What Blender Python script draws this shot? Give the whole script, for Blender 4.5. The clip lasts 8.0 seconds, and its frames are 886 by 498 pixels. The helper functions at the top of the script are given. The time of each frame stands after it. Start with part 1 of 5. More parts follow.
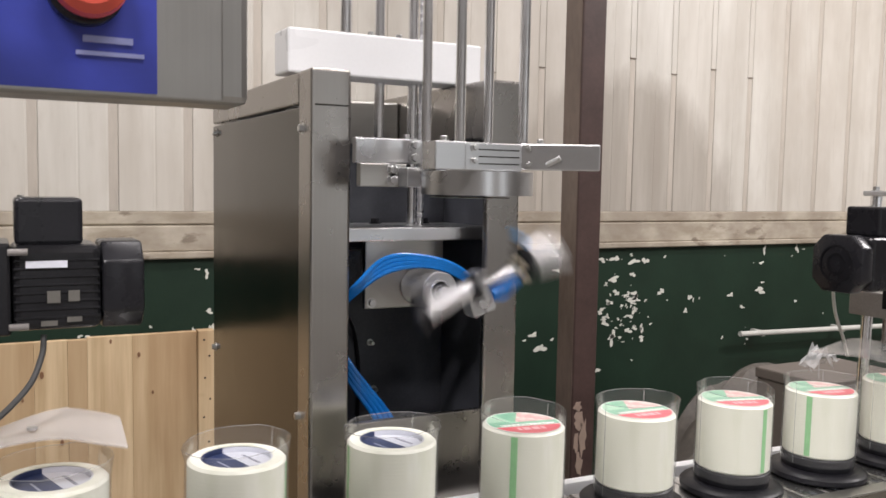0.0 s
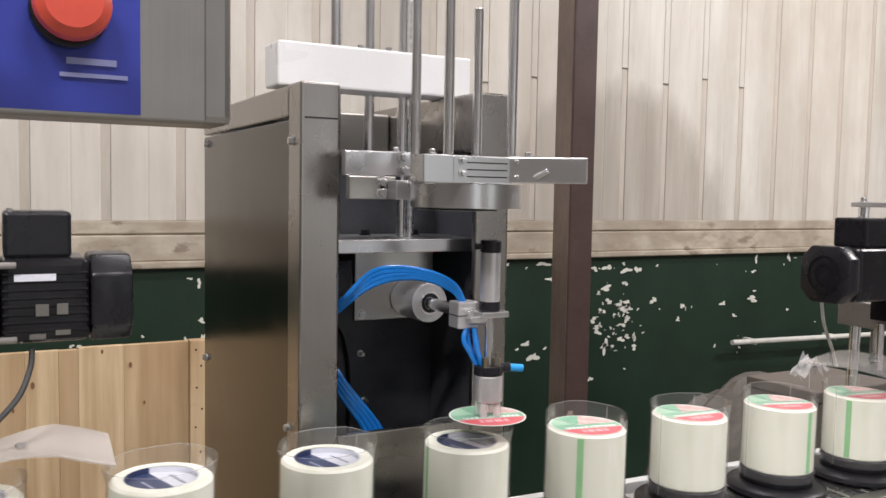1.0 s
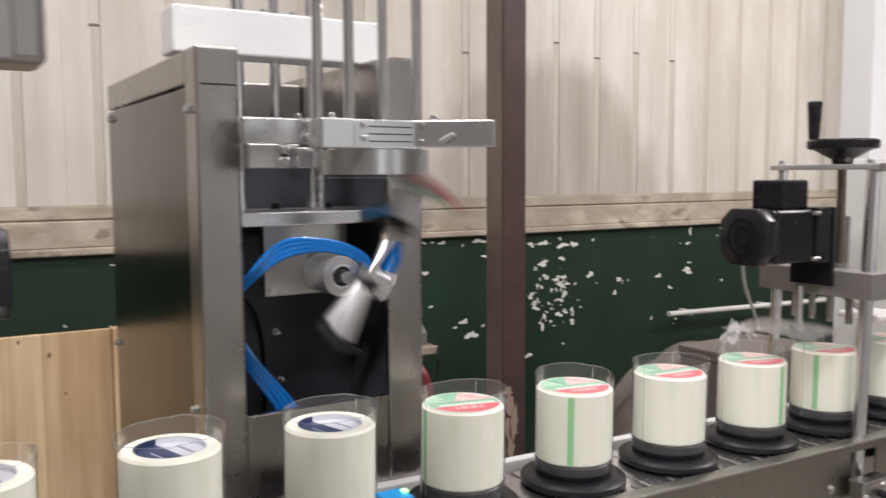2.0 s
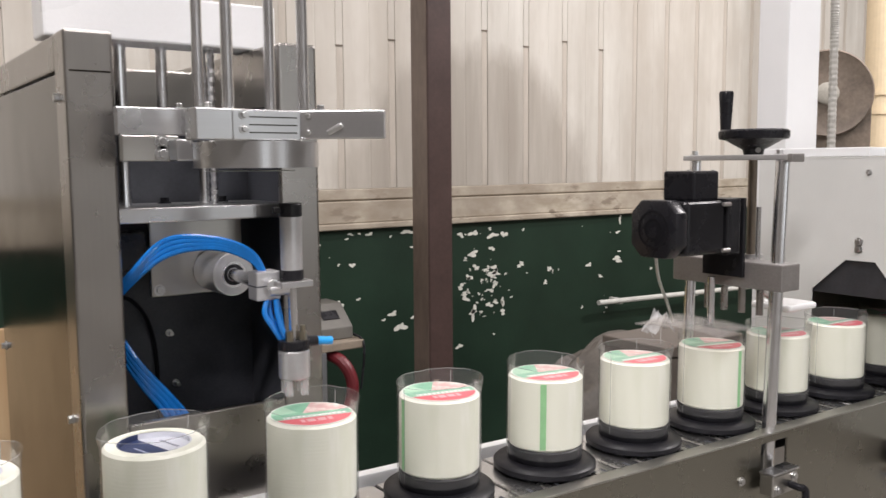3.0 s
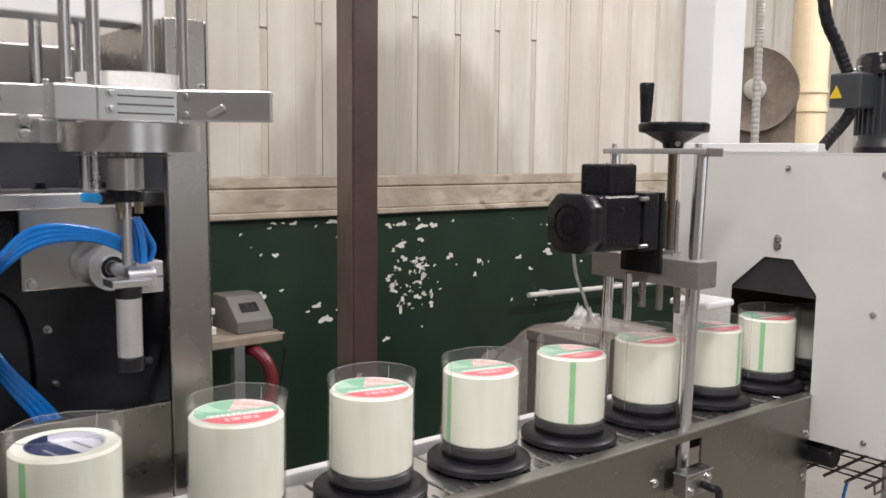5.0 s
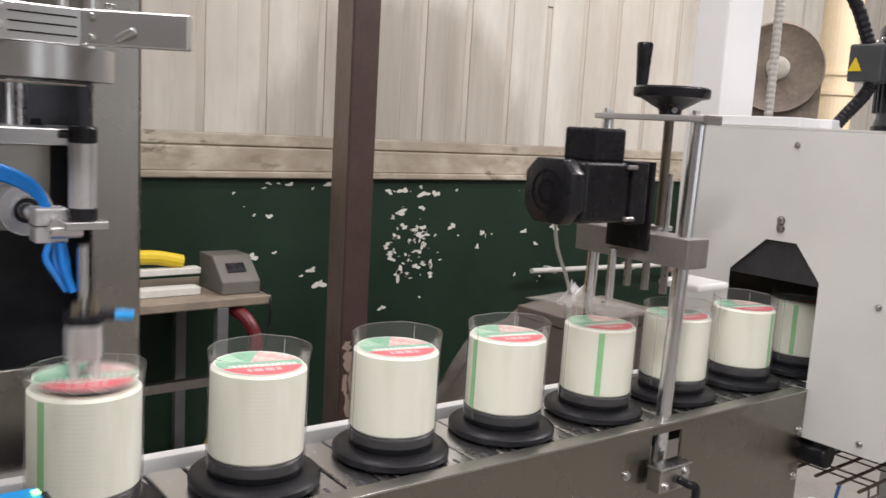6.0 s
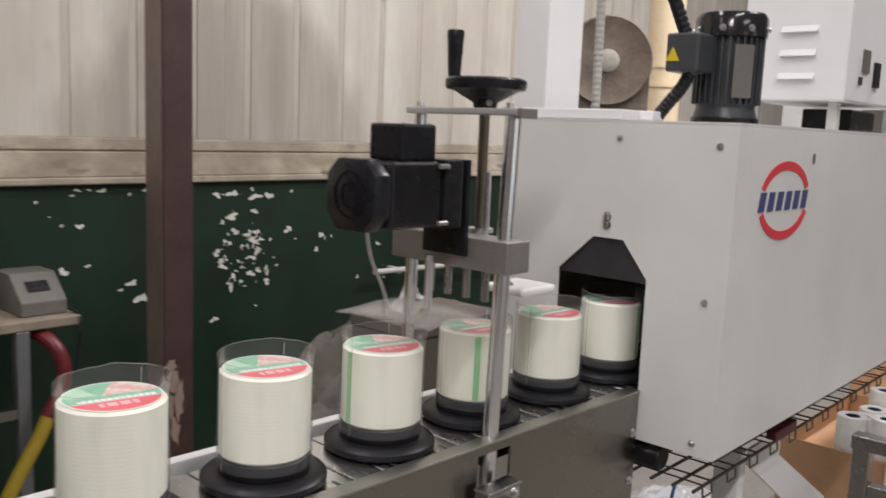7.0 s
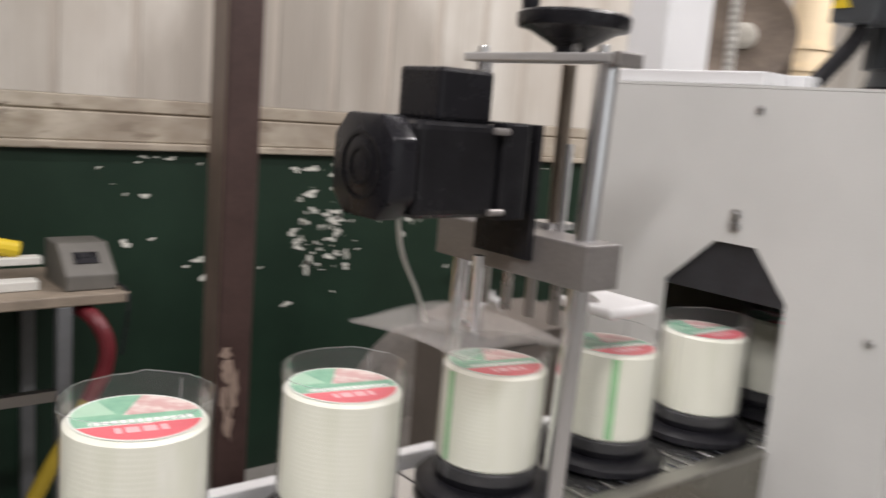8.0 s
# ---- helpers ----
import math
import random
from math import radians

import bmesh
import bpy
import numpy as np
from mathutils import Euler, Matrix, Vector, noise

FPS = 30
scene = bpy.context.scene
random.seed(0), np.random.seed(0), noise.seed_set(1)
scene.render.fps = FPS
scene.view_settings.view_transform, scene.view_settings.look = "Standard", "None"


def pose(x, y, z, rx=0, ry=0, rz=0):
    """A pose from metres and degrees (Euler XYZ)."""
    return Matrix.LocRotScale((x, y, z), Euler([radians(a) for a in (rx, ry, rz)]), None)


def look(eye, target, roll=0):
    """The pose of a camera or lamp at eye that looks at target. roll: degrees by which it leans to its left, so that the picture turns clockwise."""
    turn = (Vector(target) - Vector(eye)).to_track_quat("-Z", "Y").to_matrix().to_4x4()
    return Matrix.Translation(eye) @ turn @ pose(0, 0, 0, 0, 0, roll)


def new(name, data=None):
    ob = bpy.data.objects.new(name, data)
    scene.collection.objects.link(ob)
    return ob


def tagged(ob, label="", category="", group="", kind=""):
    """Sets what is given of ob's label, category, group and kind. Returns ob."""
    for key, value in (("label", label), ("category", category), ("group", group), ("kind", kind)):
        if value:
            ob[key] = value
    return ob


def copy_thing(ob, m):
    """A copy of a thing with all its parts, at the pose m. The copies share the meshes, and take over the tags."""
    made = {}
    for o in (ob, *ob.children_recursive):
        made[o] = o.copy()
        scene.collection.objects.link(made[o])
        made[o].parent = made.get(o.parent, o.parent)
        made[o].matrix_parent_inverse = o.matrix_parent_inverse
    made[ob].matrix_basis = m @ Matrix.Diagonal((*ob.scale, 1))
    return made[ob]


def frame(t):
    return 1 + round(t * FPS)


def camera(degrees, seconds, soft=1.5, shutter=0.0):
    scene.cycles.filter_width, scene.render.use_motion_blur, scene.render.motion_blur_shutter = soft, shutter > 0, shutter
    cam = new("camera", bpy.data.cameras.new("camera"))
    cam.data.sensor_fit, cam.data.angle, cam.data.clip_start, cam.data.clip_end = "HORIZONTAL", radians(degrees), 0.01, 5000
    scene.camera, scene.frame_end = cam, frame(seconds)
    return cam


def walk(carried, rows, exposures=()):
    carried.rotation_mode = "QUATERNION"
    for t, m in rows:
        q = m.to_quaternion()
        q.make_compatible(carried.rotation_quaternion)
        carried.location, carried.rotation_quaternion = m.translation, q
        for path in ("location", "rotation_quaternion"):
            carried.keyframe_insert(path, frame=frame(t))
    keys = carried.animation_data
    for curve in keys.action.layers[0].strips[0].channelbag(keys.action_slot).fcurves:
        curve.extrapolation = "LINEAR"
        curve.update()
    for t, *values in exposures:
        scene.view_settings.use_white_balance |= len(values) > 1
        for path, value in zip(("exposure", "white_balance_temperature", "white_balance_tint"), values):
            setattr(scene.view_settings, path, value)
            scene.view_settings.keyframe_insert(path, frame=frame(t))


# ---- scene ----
cam = camera(54.7, 8.0, shutter=0.6)
PATH = [
    (0, (-1.355, -0.814, 1.342), (-0.427, 0.951, 1.19), 1.0),
    (0.5, (-1.352, -0.817, 1.351), (-0.406, 0.939, 1.215), 1.0),
    (1, (-1.351, -0.821, 1.348), (-0.411, 0.94, 1.214), 1.0),
    (1.5, (-1.34, -0.821, 1.341), (-0.389, 0.932, 1.187), 0.9),
    (2, (-1.294, -0.815, 1.328), (-0.249, 0.881, 1.156), -0.3),
    (3.3, (-1.212, -0.8, 1.333), (-0.039, 0.807, 1.129), -0.2),
    (3.5, (-1.209, -0.788, 1.331), (-0.023, 0.809, 1.124), -0.1),
    (4, (-1.197, -0.787, 1.329), (0.01, 0.794, 1.117), -0.1),
    (4.5, (-1.18, -0.787, 1.332), (0.069, 0.761, 1.121), -0.1),
    (4.7, (-1.17, -0.789, 1.335), (0.096, 0.745, 1.123), -0.0),
    (6, (-1.022, -0.755, 1.309), (0.204, 0.799, 1.022), 3.3),
    (6.5, (-0.965, -0.755, 1.327), (0.382, 0.7, 1.062), 3.2),
    (7, (-0.883, -0.707, 1.313), (0.585, 0.622, 1.034), 2.3),
    (7.5, (-0.762, -0.613, 1.306), (0.744, 0.663, 0.982), 3.4),
    (8, (-0.6, -0.526, 1.281), (0.677, 0.979, 0.957), 4.5),
]
walk(cam, [(t, look(eye, target, roll)) for t, eye, target, roll in PATH],
     exposures=[(0, 0.10), (2, 0.10), (3.5, 0.12), (4.5, 0.10), (6, 0.04), (6.5, 0.0), (7, -0.26), (7.5, -0.28), (8, -0.08)])

# ---- light ----
world = bpy.data.worlds.new("hall")
scene.world = world
world.use_nodes = True
world.node_tree.nodes["Background"].inputs[0].default_value = (0.9, 0.95, 1.0, 1)
world.node_tree.nodes["Background"].inputs[1].default_value = 0.05
LAMPS = [(-2.9, -1.5), (-0.6, -1.5), (1.7, -1.5), (-2.9, 0.7), (-0.6, 0.7), (1.7, 0.7), (3.1, -0.5), (-0.6, -3.7)]
LAMP_Z, LAMP_W = 3.55, 50.0

# ---- materials ----
def nodes_of(name):
    m = bpy.data.materials.new(name)
    m.use_nodes = True
    n = m.node_tree.nodes
    return m, n, m.node_tree.links, n["Principled BSDF"]


def ramp(n, l, src, a, b, p0=0.3, p1=0.7):
    r = n.new("ShaderNodeValToRGB")
    r.color_ramp.elements[0].position, r.color_ramp.elements[1].position = p0, p1
    r.color_ramp.elements[0].color, r.color_ramp.elements[1].color = (*a, 1), (*b, 1)
    l.new(src, r.inputs[0])
    return r.outputs[0]


def noise_tex(n, l, scale, stretch=(1, 1, 1), detail=4, coord="Object", rough=0.6):
    tc, mp, nz = n.new("ShaderNodeTexCoord"), n.new("ShaderNodeMapping"), n.new("ShaderNodeTexNoise")
    mp.inputs["Scale"].default_value = stretch
    nz.inputs["Scale"].default_value, nz.inputs["Detail"].default_value, nz.inputs["Roughness"].default_value = scale, detail, rough
    l.new(n.new("ShaderNodeNewGeometry").outputs["Position"] if coord == "World" else tc.outputs[coord], mp.inputs[0])
    l.new(mp.outputs[0], nz.inputs["Vector"])
    return nz.outputs["Fac"]


def mixc(n, l, fac, a, b, mode="MIX"):
    x = n.new("ShaderNodeMix")
    x.data_type, x.blend_type = "RGBA", mode
    for sock, v in ((x.inputs[0], fac), (x.inputs[6], a), (x.inputs[7], b)):
        if isinstance(v, (int, float)):
            sock.default_value = v
        elif isinstance(v, tuple):
            sock.default_value = (*v, 1)
        else:
            l.new(v, sock)
    return x.outputs[2]


def bump(n, l, p, height, strength=0.3, dist=0.002):
    b = n.new("ShaderNodeBump")
    b.inputs["Strength"].default_value, b.inputs["Distance"].default_value = strength, dist
    l.new(height, b.inputs["Height"])
    l.new(b.outputs[0], p.inputs["Normal"])


def plain(name, col, rough=0.5, metal=0.0, var=0.12, scale=25.0, fine=220.0, bumpy=0.08, stretch=(1, 1, 1), rvar=0.12, spec=0.5):
    """A surface with wear at two scales."""
    m, n, l, p = nodes_of(name)
    a, b = noise_tex(n, l, scale, stretch), noise_tex(n, l, fine, stretch, 3)
    dark, light = tuple(c * (1 - var) for c in col), tuple(min(1, c * (1 + var)) for c in col)
    c1 = ramp(n, l, a, dark, light)
    c2 = mixc(n, l, 0.35, c1, ramp(n, l, b, dark, light))
    l.new(c2, p.inputs["Base Color"])
    r = n.new("ShaderNodeMapRange")
    r.inputs[3].default_value, r.inputs[4].default_value = max(0.03, rough - rvar), min(1, rough + rvar)
    l.new(a, r.inputs[0])
    l.new(r.outputs[0], p.inputs["Roughness"])
    p.inputs["Metallic"].default_value = metal
    p.inputs["Specular IOR Level"].default_value = spec
    if bumpy:
        bump(n, l, p, b, bumpy, 0.001)
    return m


def brushed(name, col, rough, along, amount=0.12):
    """Brushed metal, its grain drawn out along one axis."""
    st = {"x": (0.02, 1, 1), "y": (1, 0.02, 1), "z": (1, 1, 0.02)}[along]
    m, n, l, p = nodes_of(name)
    g, big = noise_tex(n, l, 420, st, 3), noise_tex(n, l, 9, (1, 1, 1), 4)
    l.new(mixc(n, l, 0.4, ramp(n, l, g, tuple(c * 0.97 for c in col), tuple(min(1, c * 1.03) for c in col)), ramp(n, l, big, tuple(c * 0.85 for c in col), col)), p.inputs["Base Color"])
    r = n.new("ShaderNodeMapRange")
    r.inputs[3].default_value, r.inputs[4].default_value = rough - 0.08, rough + 0.12
    l.new(big, r.inputs[0])
    l.new(r.outputs[0], p.inputs["Roughness"])
    p.inputs["Metallic"].default_value = 1.0
    bump(n, l, p, g, amount, 0.0006)
    return m


STEEL_V = brushed("stainless_upright", (0.4, 0.38, 0.36), 0.26, "z", 0.03)
STEEL_H = brushed("stainless_long", (0.5, 0.49, 0.465), 0.3, "x")
# same stainless, its colour darkened for the dim reflections on the side panels
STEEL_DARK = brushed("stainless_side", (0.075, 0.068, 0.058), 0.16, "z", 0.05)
# long stainless again, darkened and browned for the floor's dull reflection
PLATE = brushed("stainless_dimmed_plate", (0.27, 0.26, 0.225), 0.25, "x", 0.06)
# stainless with the control box's shade put into its colour
BOX_STEEL = brushed("shaded_box_steel", (0.4, 0.39, 0.375), 0.32, "z")
SLAT = brushed("polished_slat_steel", (0.72, 0.72, 0.72), 0.24, "y", 0.1)
ALU = brushed("aluminium", (0.66, 0.66, 0.67), 0.27, "x", 0.12)
SATIN_ALU = plain("satin_turned_aluminium", (0.62, 0.62, 0.63), 0.34, 0.7, 0.08)
CHROME = plain("chromed_rod", (0.86, 0.86, 0.88), 0.24, 1.0, 0.05, rvar=0.05, bumpy=0.02)
BOLT = plain("zinc_bolt", (0.62, 0.62, 0.62), 0.3, 1.0, 0.1)
BLACK = plain("black_paint", (0.013, 0.013, 0.015), 0.24, 0.0, 0.3, bumpy=0.05, spec=0.3)
BLACK_SATIN = plain("black_plastic", (0.014, 0.014, 0.017), 0.28, 0.0, 0.3, spec=0.3)
RUBBER = plain("black_rubber", (0.011, 0.011, 0.014), 0.4, 0.0, 0.3, 60, spec=0.3)
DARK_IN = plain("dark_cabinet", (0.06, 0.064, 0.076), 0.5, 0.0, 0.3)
MACHINED = plain("machined_grey_steel", (0.3, 0.285, 0.275), 0.38, 0.55, 0.2, 14)
WHITE_BAR = plain("white_lacquer", (0.82, 0.83, 0.84), 0.3, 0.0, 0.03, 4)
POWDER = plain("light_grey_powder_coat", (0.65, 0.657, 0.64), 0.36, 0.0, 0.1, 3.5, 500, 0.12)
POWDER_W = plain("white_powder_coat", (0.78, 0.79, 0.8), 0.45, 0.0, 0.04, 5, 500, 0.1)
GREY_MOTOR = plain("dark_grey_motor_paint", (0.045, 0.05, 0.055), 0.38, 0.0, 0.2)
BLUE_TUBE = plain("blue_hose", (0.01, 0.19, 0.62), 0.22, 0.0, 0.15, spec=0.7)
BLUE_FIT = plain("bright_blue_plastic", (0.02, 0.32, 0.75), 0.35)
BLUE_SIGN = plain("blue_panel_film", (0.03, 0.045, 0.33), 0.4, 0.0, 0.08)
RED_BTN = plain("red_button_plastic", (0.62, 0.08, 0.05), 0.4)
GREEN_BTN = plain("green_button_plastic", (0.02, 0.5, 0.25), 0.35)
PALE = plain("pale_print", (0.75, 0.77, 0.85), 0.5)
CAPTION = plain("faint_blue_print", (0.3, 0.33, 0.6), 0.5)
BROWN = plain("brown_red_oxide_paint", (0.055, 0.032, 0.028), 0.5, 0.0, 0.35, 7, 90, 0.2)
# column brown made paler: the light on its left flank, as colour
BROWN_PALE = plain("sidelit_brown_paint", (0.15, 0.115, 0.095), 0.32, 0.0, 0.4, 5, 60, 0.2, (1, 1, 0.3))
RED_HOSE = plain("red_hose", (0.13, 0.014, 0.02), 0.4)
YELLOW = plain("yellow_plastic", (0.65, 0.48, 0.02), 0.45)
CARD = plain("cardboard", (0.46, 0.27, 0.15), 0.8, 0.0, 0.12, 12)
KNOT = plain("dark_pine_knot", (0.2, 0.1, 0.05), 0.6)
SACK = plain("grey_sheeting", (0.085, 0.075, 0.064), 0.7, 0.0, 0.4, 9, 60, 0.4)
CABLE = plain("grey_cable", (0.07, 0.07, 0.07), 0.5)
CONCRETE = plain("concrete", (0.24, 0.23, 0.21), 0.75, 0.0, 0.25, 2.5, 60, 0.3)
PLASTER = plain("dull_hall_paint", (0.36, 0.345, 0.32), 0.7, 0.0, 0.1, 1.2)
TABLE_WOOD = plain("worn_table_board", (0.24, 0.2, 0.155), 0.6, 0.0, 0.25, 15)
PIPE_W = plain("white_plastic_pipe", (0.6, 0.6, 0.56), 0.5)
CREAM_PIPE = plain("cream_pipe", (0.8, 0.66, 0.45), 0.5, 0.0, 0.08)
RED_PRINT = plain("red_print", (0.62, 0.045, 0.06), 0.45)
NAVY_PRINT = plain("navy_print", (0.05, 0.06, 0.16), 0.45)
WIRE = plain("dark_wire", (0.16, 0.13, 0.11), 0.45, 0.7)
GREY_DEV = plain("grey_device_plastic", (0.13, 0.125, 0.112), 0.55)


def math_node(n, l, op, a, b=0.0):
    x = n.new("ShaderNodeMath")
    x.operation = op
    for s, v in zip(x.inputs, (a, b)):
        if isinstance(v, (int, float)):
            s.default_value = v
        else:
            l.new(v, s)
    return x.outputs[0]


def wall_panel_mat():
    m, n, l, p = nodes_of("stained_cream_panel")
    streak = noise_tex(n, l, 9, (1, 1, 0.1), 6, "World")
    blot = noise_tex(n, l, 1.1, (1, 1, 0.6), 5, "World", 0.65)
    fine = noise_tex(n, l, 30, (1, 1, 0.25), 4, "World")
    base = ramp(n, l, streak, (0.535, 0.51, 0.455), (0.675, 0.655, 0.6), 0.32, 0.62)
    oi = n.new("ShaderNodeObjectInfo")
    c = mixc(n, l, ramp(n, l, oi.outputs["Random"], (0.0, 0.0, 0.0), (0.28, 0.28, 0.28), 0, 1), base, (0.56, 0.51, 0.44))
    c = mixc(n, l, ramp(n, l, blot, (0, 0, 0), (0.5, 0.5, 0.5), 0.45, 0.64), c, (0.42, 0.37, 0.31))
    c = mixc(n, l, ramp(n, l, fine, (0, 0, 0), (0.3, 0.3, 0.3), 0.55, 0.75), c, (0.44, 0.4, 0.34))
    # an old grey-brown soiled patch with a wavering arched edge
    sep = n.new("ShaderNodeSeparateXYZ")
    l.new(n.new("ShaderNodeNewGeometry").outputs["Position"], sep.inputs[0])
    dx = math_node(n, l, "DIVIDE", math_node(n, l, "SUBTRACT", sep.outputs[0], 0.95), 0.72)
    dz = math_node(n, l, "DIVIDE", math_node(n, l, "SUBTRACT", sep.outputs[2], 1.2), 0.66)
    rr = math_node(n, l, "ADD", math_node(n, l, "MULTIPLY", dx, dx), math_node(n, l, "MULTIPLY", dz, dz))
    rr = math_node(n, l, "ADD", rr, math_node(n, l, "MULTIPLY", noise_tex(n, l, 5, (1, 1, 0.35), 5, "World"), 0.8))
    soil = ramp(n, l, math_node(n, l, "MULTIPLY", rr, 0.5), (0.9, 0.9, 0.9), (0, 0, 0), 0.54, 0.66)
    c = mixc(n, l, math_node(n, l, "MULTIPLY", soil, ramp(n, l, streak, (1, 1, 1), (0.6, 0.6, 0.6), 0.35, 0.65)), c, (0.35, 0.315, 0.27))
    l.new(c, p.inputs["Base Color"])
    p.inputs["Roughness"].default_value = 0.45
    bump(n, l, p, streak, 0.12, 0.003)
    return m


def trim_mat():
    m, n, l, p = nodes_of("dirty_cream_trim")
    a, b = noise_tex(n, l, 6, (1, 1, 2.5), 6), noise_tex(n, l, 11, (0.7, 1, 1.7), 6)
    c = ramp(n, l, a, (0.36, 0.31, 0.235), (0.56, 0.51, 0.42), 0.36, 0.6)
    c = mixc(n, l, ramp(n, l, b, (0, 0, 0), (0.85, 0.85, 0.85), 0.585, 0.66), c, (0.16, 0.125, 0.09))
    grime = noise_tex(n, l, 2.2, (1, 1, 1), 5)
    c = mixc(n, l, ramp(n, l, grime, (0, 0, 0), (0.7, 0.7, 0.7), 0.46, 0.62), c, (0.27, 0.225, 0.175))
    l.new(c, p.inputs["Base Color"])
    p.inputs["Roughness"].default_value = 0.7
    bump(n, l, p, a, 0.3, 0.004)
    return m


def green_mat():
    m, n, l, p = nodes_of("old_green_wall_paint")
    a, b = noise_tex(n, l, 3, (1, 1, 1), 5), noise_tex(n, l, 70, (1, 1, 1), 3)
    c = ramp(n, l, a, (0.008, 0.022, 0.013), (0.014, 0.035, 0.021), 0.3, 0.7)
    s = noise_tex(n, l, 16, (1, 1, 0.8), 7, "Object", 0.62)
    c = mixc(n, l, ramp(n, l, s, (0, 0, 0), (1, 1, 1), 0.735, 0.745), c, (0.5, 0.5, 0.42))
    l.new(c, p.inputs["Base Color"])
    p.inputs["Roughness"].default_value = 0.5
    p.inputs["Specular IOR Level"].default_value = 0.35
    bump(n, l, p, b, 0.25, 0.002)
    return m


def wood_mat():
    m, n, l, p = nodes_of("raw_pine_board")
    oi = n.new("ShaderNodeObjectInfo")
    g, big = noise_tex(n, l, 24, (1, 1, 0.05), 6, "World"), noise_tex(n, l, 3.0, (1, 1, 0.35), 4, "World")
    c = ramp(n, l, g, (0.43, 0.3, 0.16), (0.78, 0.62, 0.4), 0.32, 0.68)
    c = mixc(n, l, ramp(n, l, oi.outputs["Random"], (0, 0, 0), (0.75, 0.75, 0.75), 0, 1), c, (0.38, 0.25, 0.13))
    c = mixc(n, l, ramp(n, l, big, (0, 0, 0), (0.65, 0.65, 0.65), 0.48, 0.7), c, (0.36, 0.22, 0.11))
    k = noise_tex(n, l, 8, (1, 1, 0.8), 1, "World")
    c = mixc(n, l, ramp(n, l, k, (0, 0, 0), (0.85, 0.85, 0.85), 0.74, 0.78), c, (0.22, 0.11, 0.05))
    l.new(c, p.inputs["Base Color"])
    p.inputs["Roughness"].default_value = 0.62
    bump(n, l, p, g, 0.2, 0.001)
    return m


def tape_mat():
    """Wound fibreglass mesh tape: fine rings and threads, the film's sheen coloured in as streaks."""
    m, n, l, p = nodes_of("cream_mesh_tape")
    uv, sep = n.new("ShaderNodeUVMap"), n.new("ShaderNodeSeparateXYZ")
    l.new(uv.outputs[0], sep.inputs[0])
    rings = math_node(n, l, "SINE", math_node(n, l, "MULTIPLY", sep.outputs[1], 2 * math.pi / 0.0044))
    thread = math_node(n, l, "SINE", math_node(n, l, "MULTIPLY", sep.outputs[0], 2 * math.pi / 0.0031))
    both = math_node(n, l, "MAXIMUM", rings, math_node(n, l, "MULTIPLY", thread, 0.2))
    # upright streaks in the colour stand for reflections on the sleeve
    big = noise_tex(n, l, 30, (1, 1, 0.1), 4)
    c = ramp(n, l, both, (0.825, 0.84, 0.722), (0.86, 0.87, 0.765), 0.0, 1.0)
    c = mixc(n, l, ramp(n, l, big, (0, 0, 0), (0.75, 0.75, 0.75), 0.45, 0.66), c, (0.95, 0.95, 0.89))
    c = mixc(n, l, ramp(n, l, noise_tex(n, l, 22, (1, 1, 0.2), 4), (0, 0, 0), (0.7, 0.7, 0.7), 0.47, 0.72), c, (0.68, 0.71, 0.56))
    l.new(c, p.inputs["Base Color"])
    p.inputs["Roughness"].default_value = 0.38
    p.inputs["Subsurface Weight"].default_value = 0.0
    bump(n, l, p, both, 0.1, 0.0005)
    return m


def film_mat(name, milky=0.05, tint=(1, 1, 1), rough=0.07, ior=1.5):
    """Thin clear film: see-through, with gloss at grazing angles and a trace of haze."""
    m = bpy.data.materials.new(name)
    m.use_nodes = True
    n, l = m.node_tree.nodes, m.node_tree.links
    n.clear()
    out, tr, gl, df = n.new("ShaderNodeOutputMaterial"), n.new("ShaderNodeBsdfTransparent"), n.new("ShaderNodeBsdfGlossy"), n.new("ShaderNodeBsdfDiffuse")
    tr.inputs[0].default_value = (0.97 * tint[0], 0.97 * tint[1], 0.97 * tint[2], 1)
    gl.inputs["Roughness"].default_value = rough
    df.inputs[0].default_value = (0.85, 0.86, 0.86, 1)
    a, b, fr = n.new("ShaderNodeMixShader"), n.new("ShaderNodeMixShader"), n.new("ShaderNodeFresnel")
    fr.inputs[0].default_value = ior
    a.inputs[0].default_value = milky
    l.new(tr.outputs[0], a.inputs[1])
    l.new(df.outputs[0], a.inputs[2])
    cap = n.new("ShaderNodeMath")
    cap.operation = "MINIMUM"
    cap.inputs[1].default_value = 0.3
    l.new(fr.outputs[0], cap.inputs[0])
    l.new(cap.outputs[0], b.inputs[0])
    l.new(a.outputs[0], b.inputs[1])
    l.new(gl.outputs[0], b.inputs[2])
    bp, nz, tc = n.new("ShaderNodeBump"), n.new("ShaderNodeTexNoise"), n.new("ShaderNodeTexCoord")
    nz.inputs["Scale"].default_value = 45
    bp.inputs["Strength"].default_value, bp.inputs["Distance"].default_value = 0.25, 0.002
    l.new(tc.outputs["Object"], nz.inputs["Vector"])
    l.new(nz.outputs["Fac"], bp.inputs["Height"])
    l.new(bp.outputs[0], gl.inputs["Normal"])
    l.new(b.outputs[0], out.inputs[0])
    return m


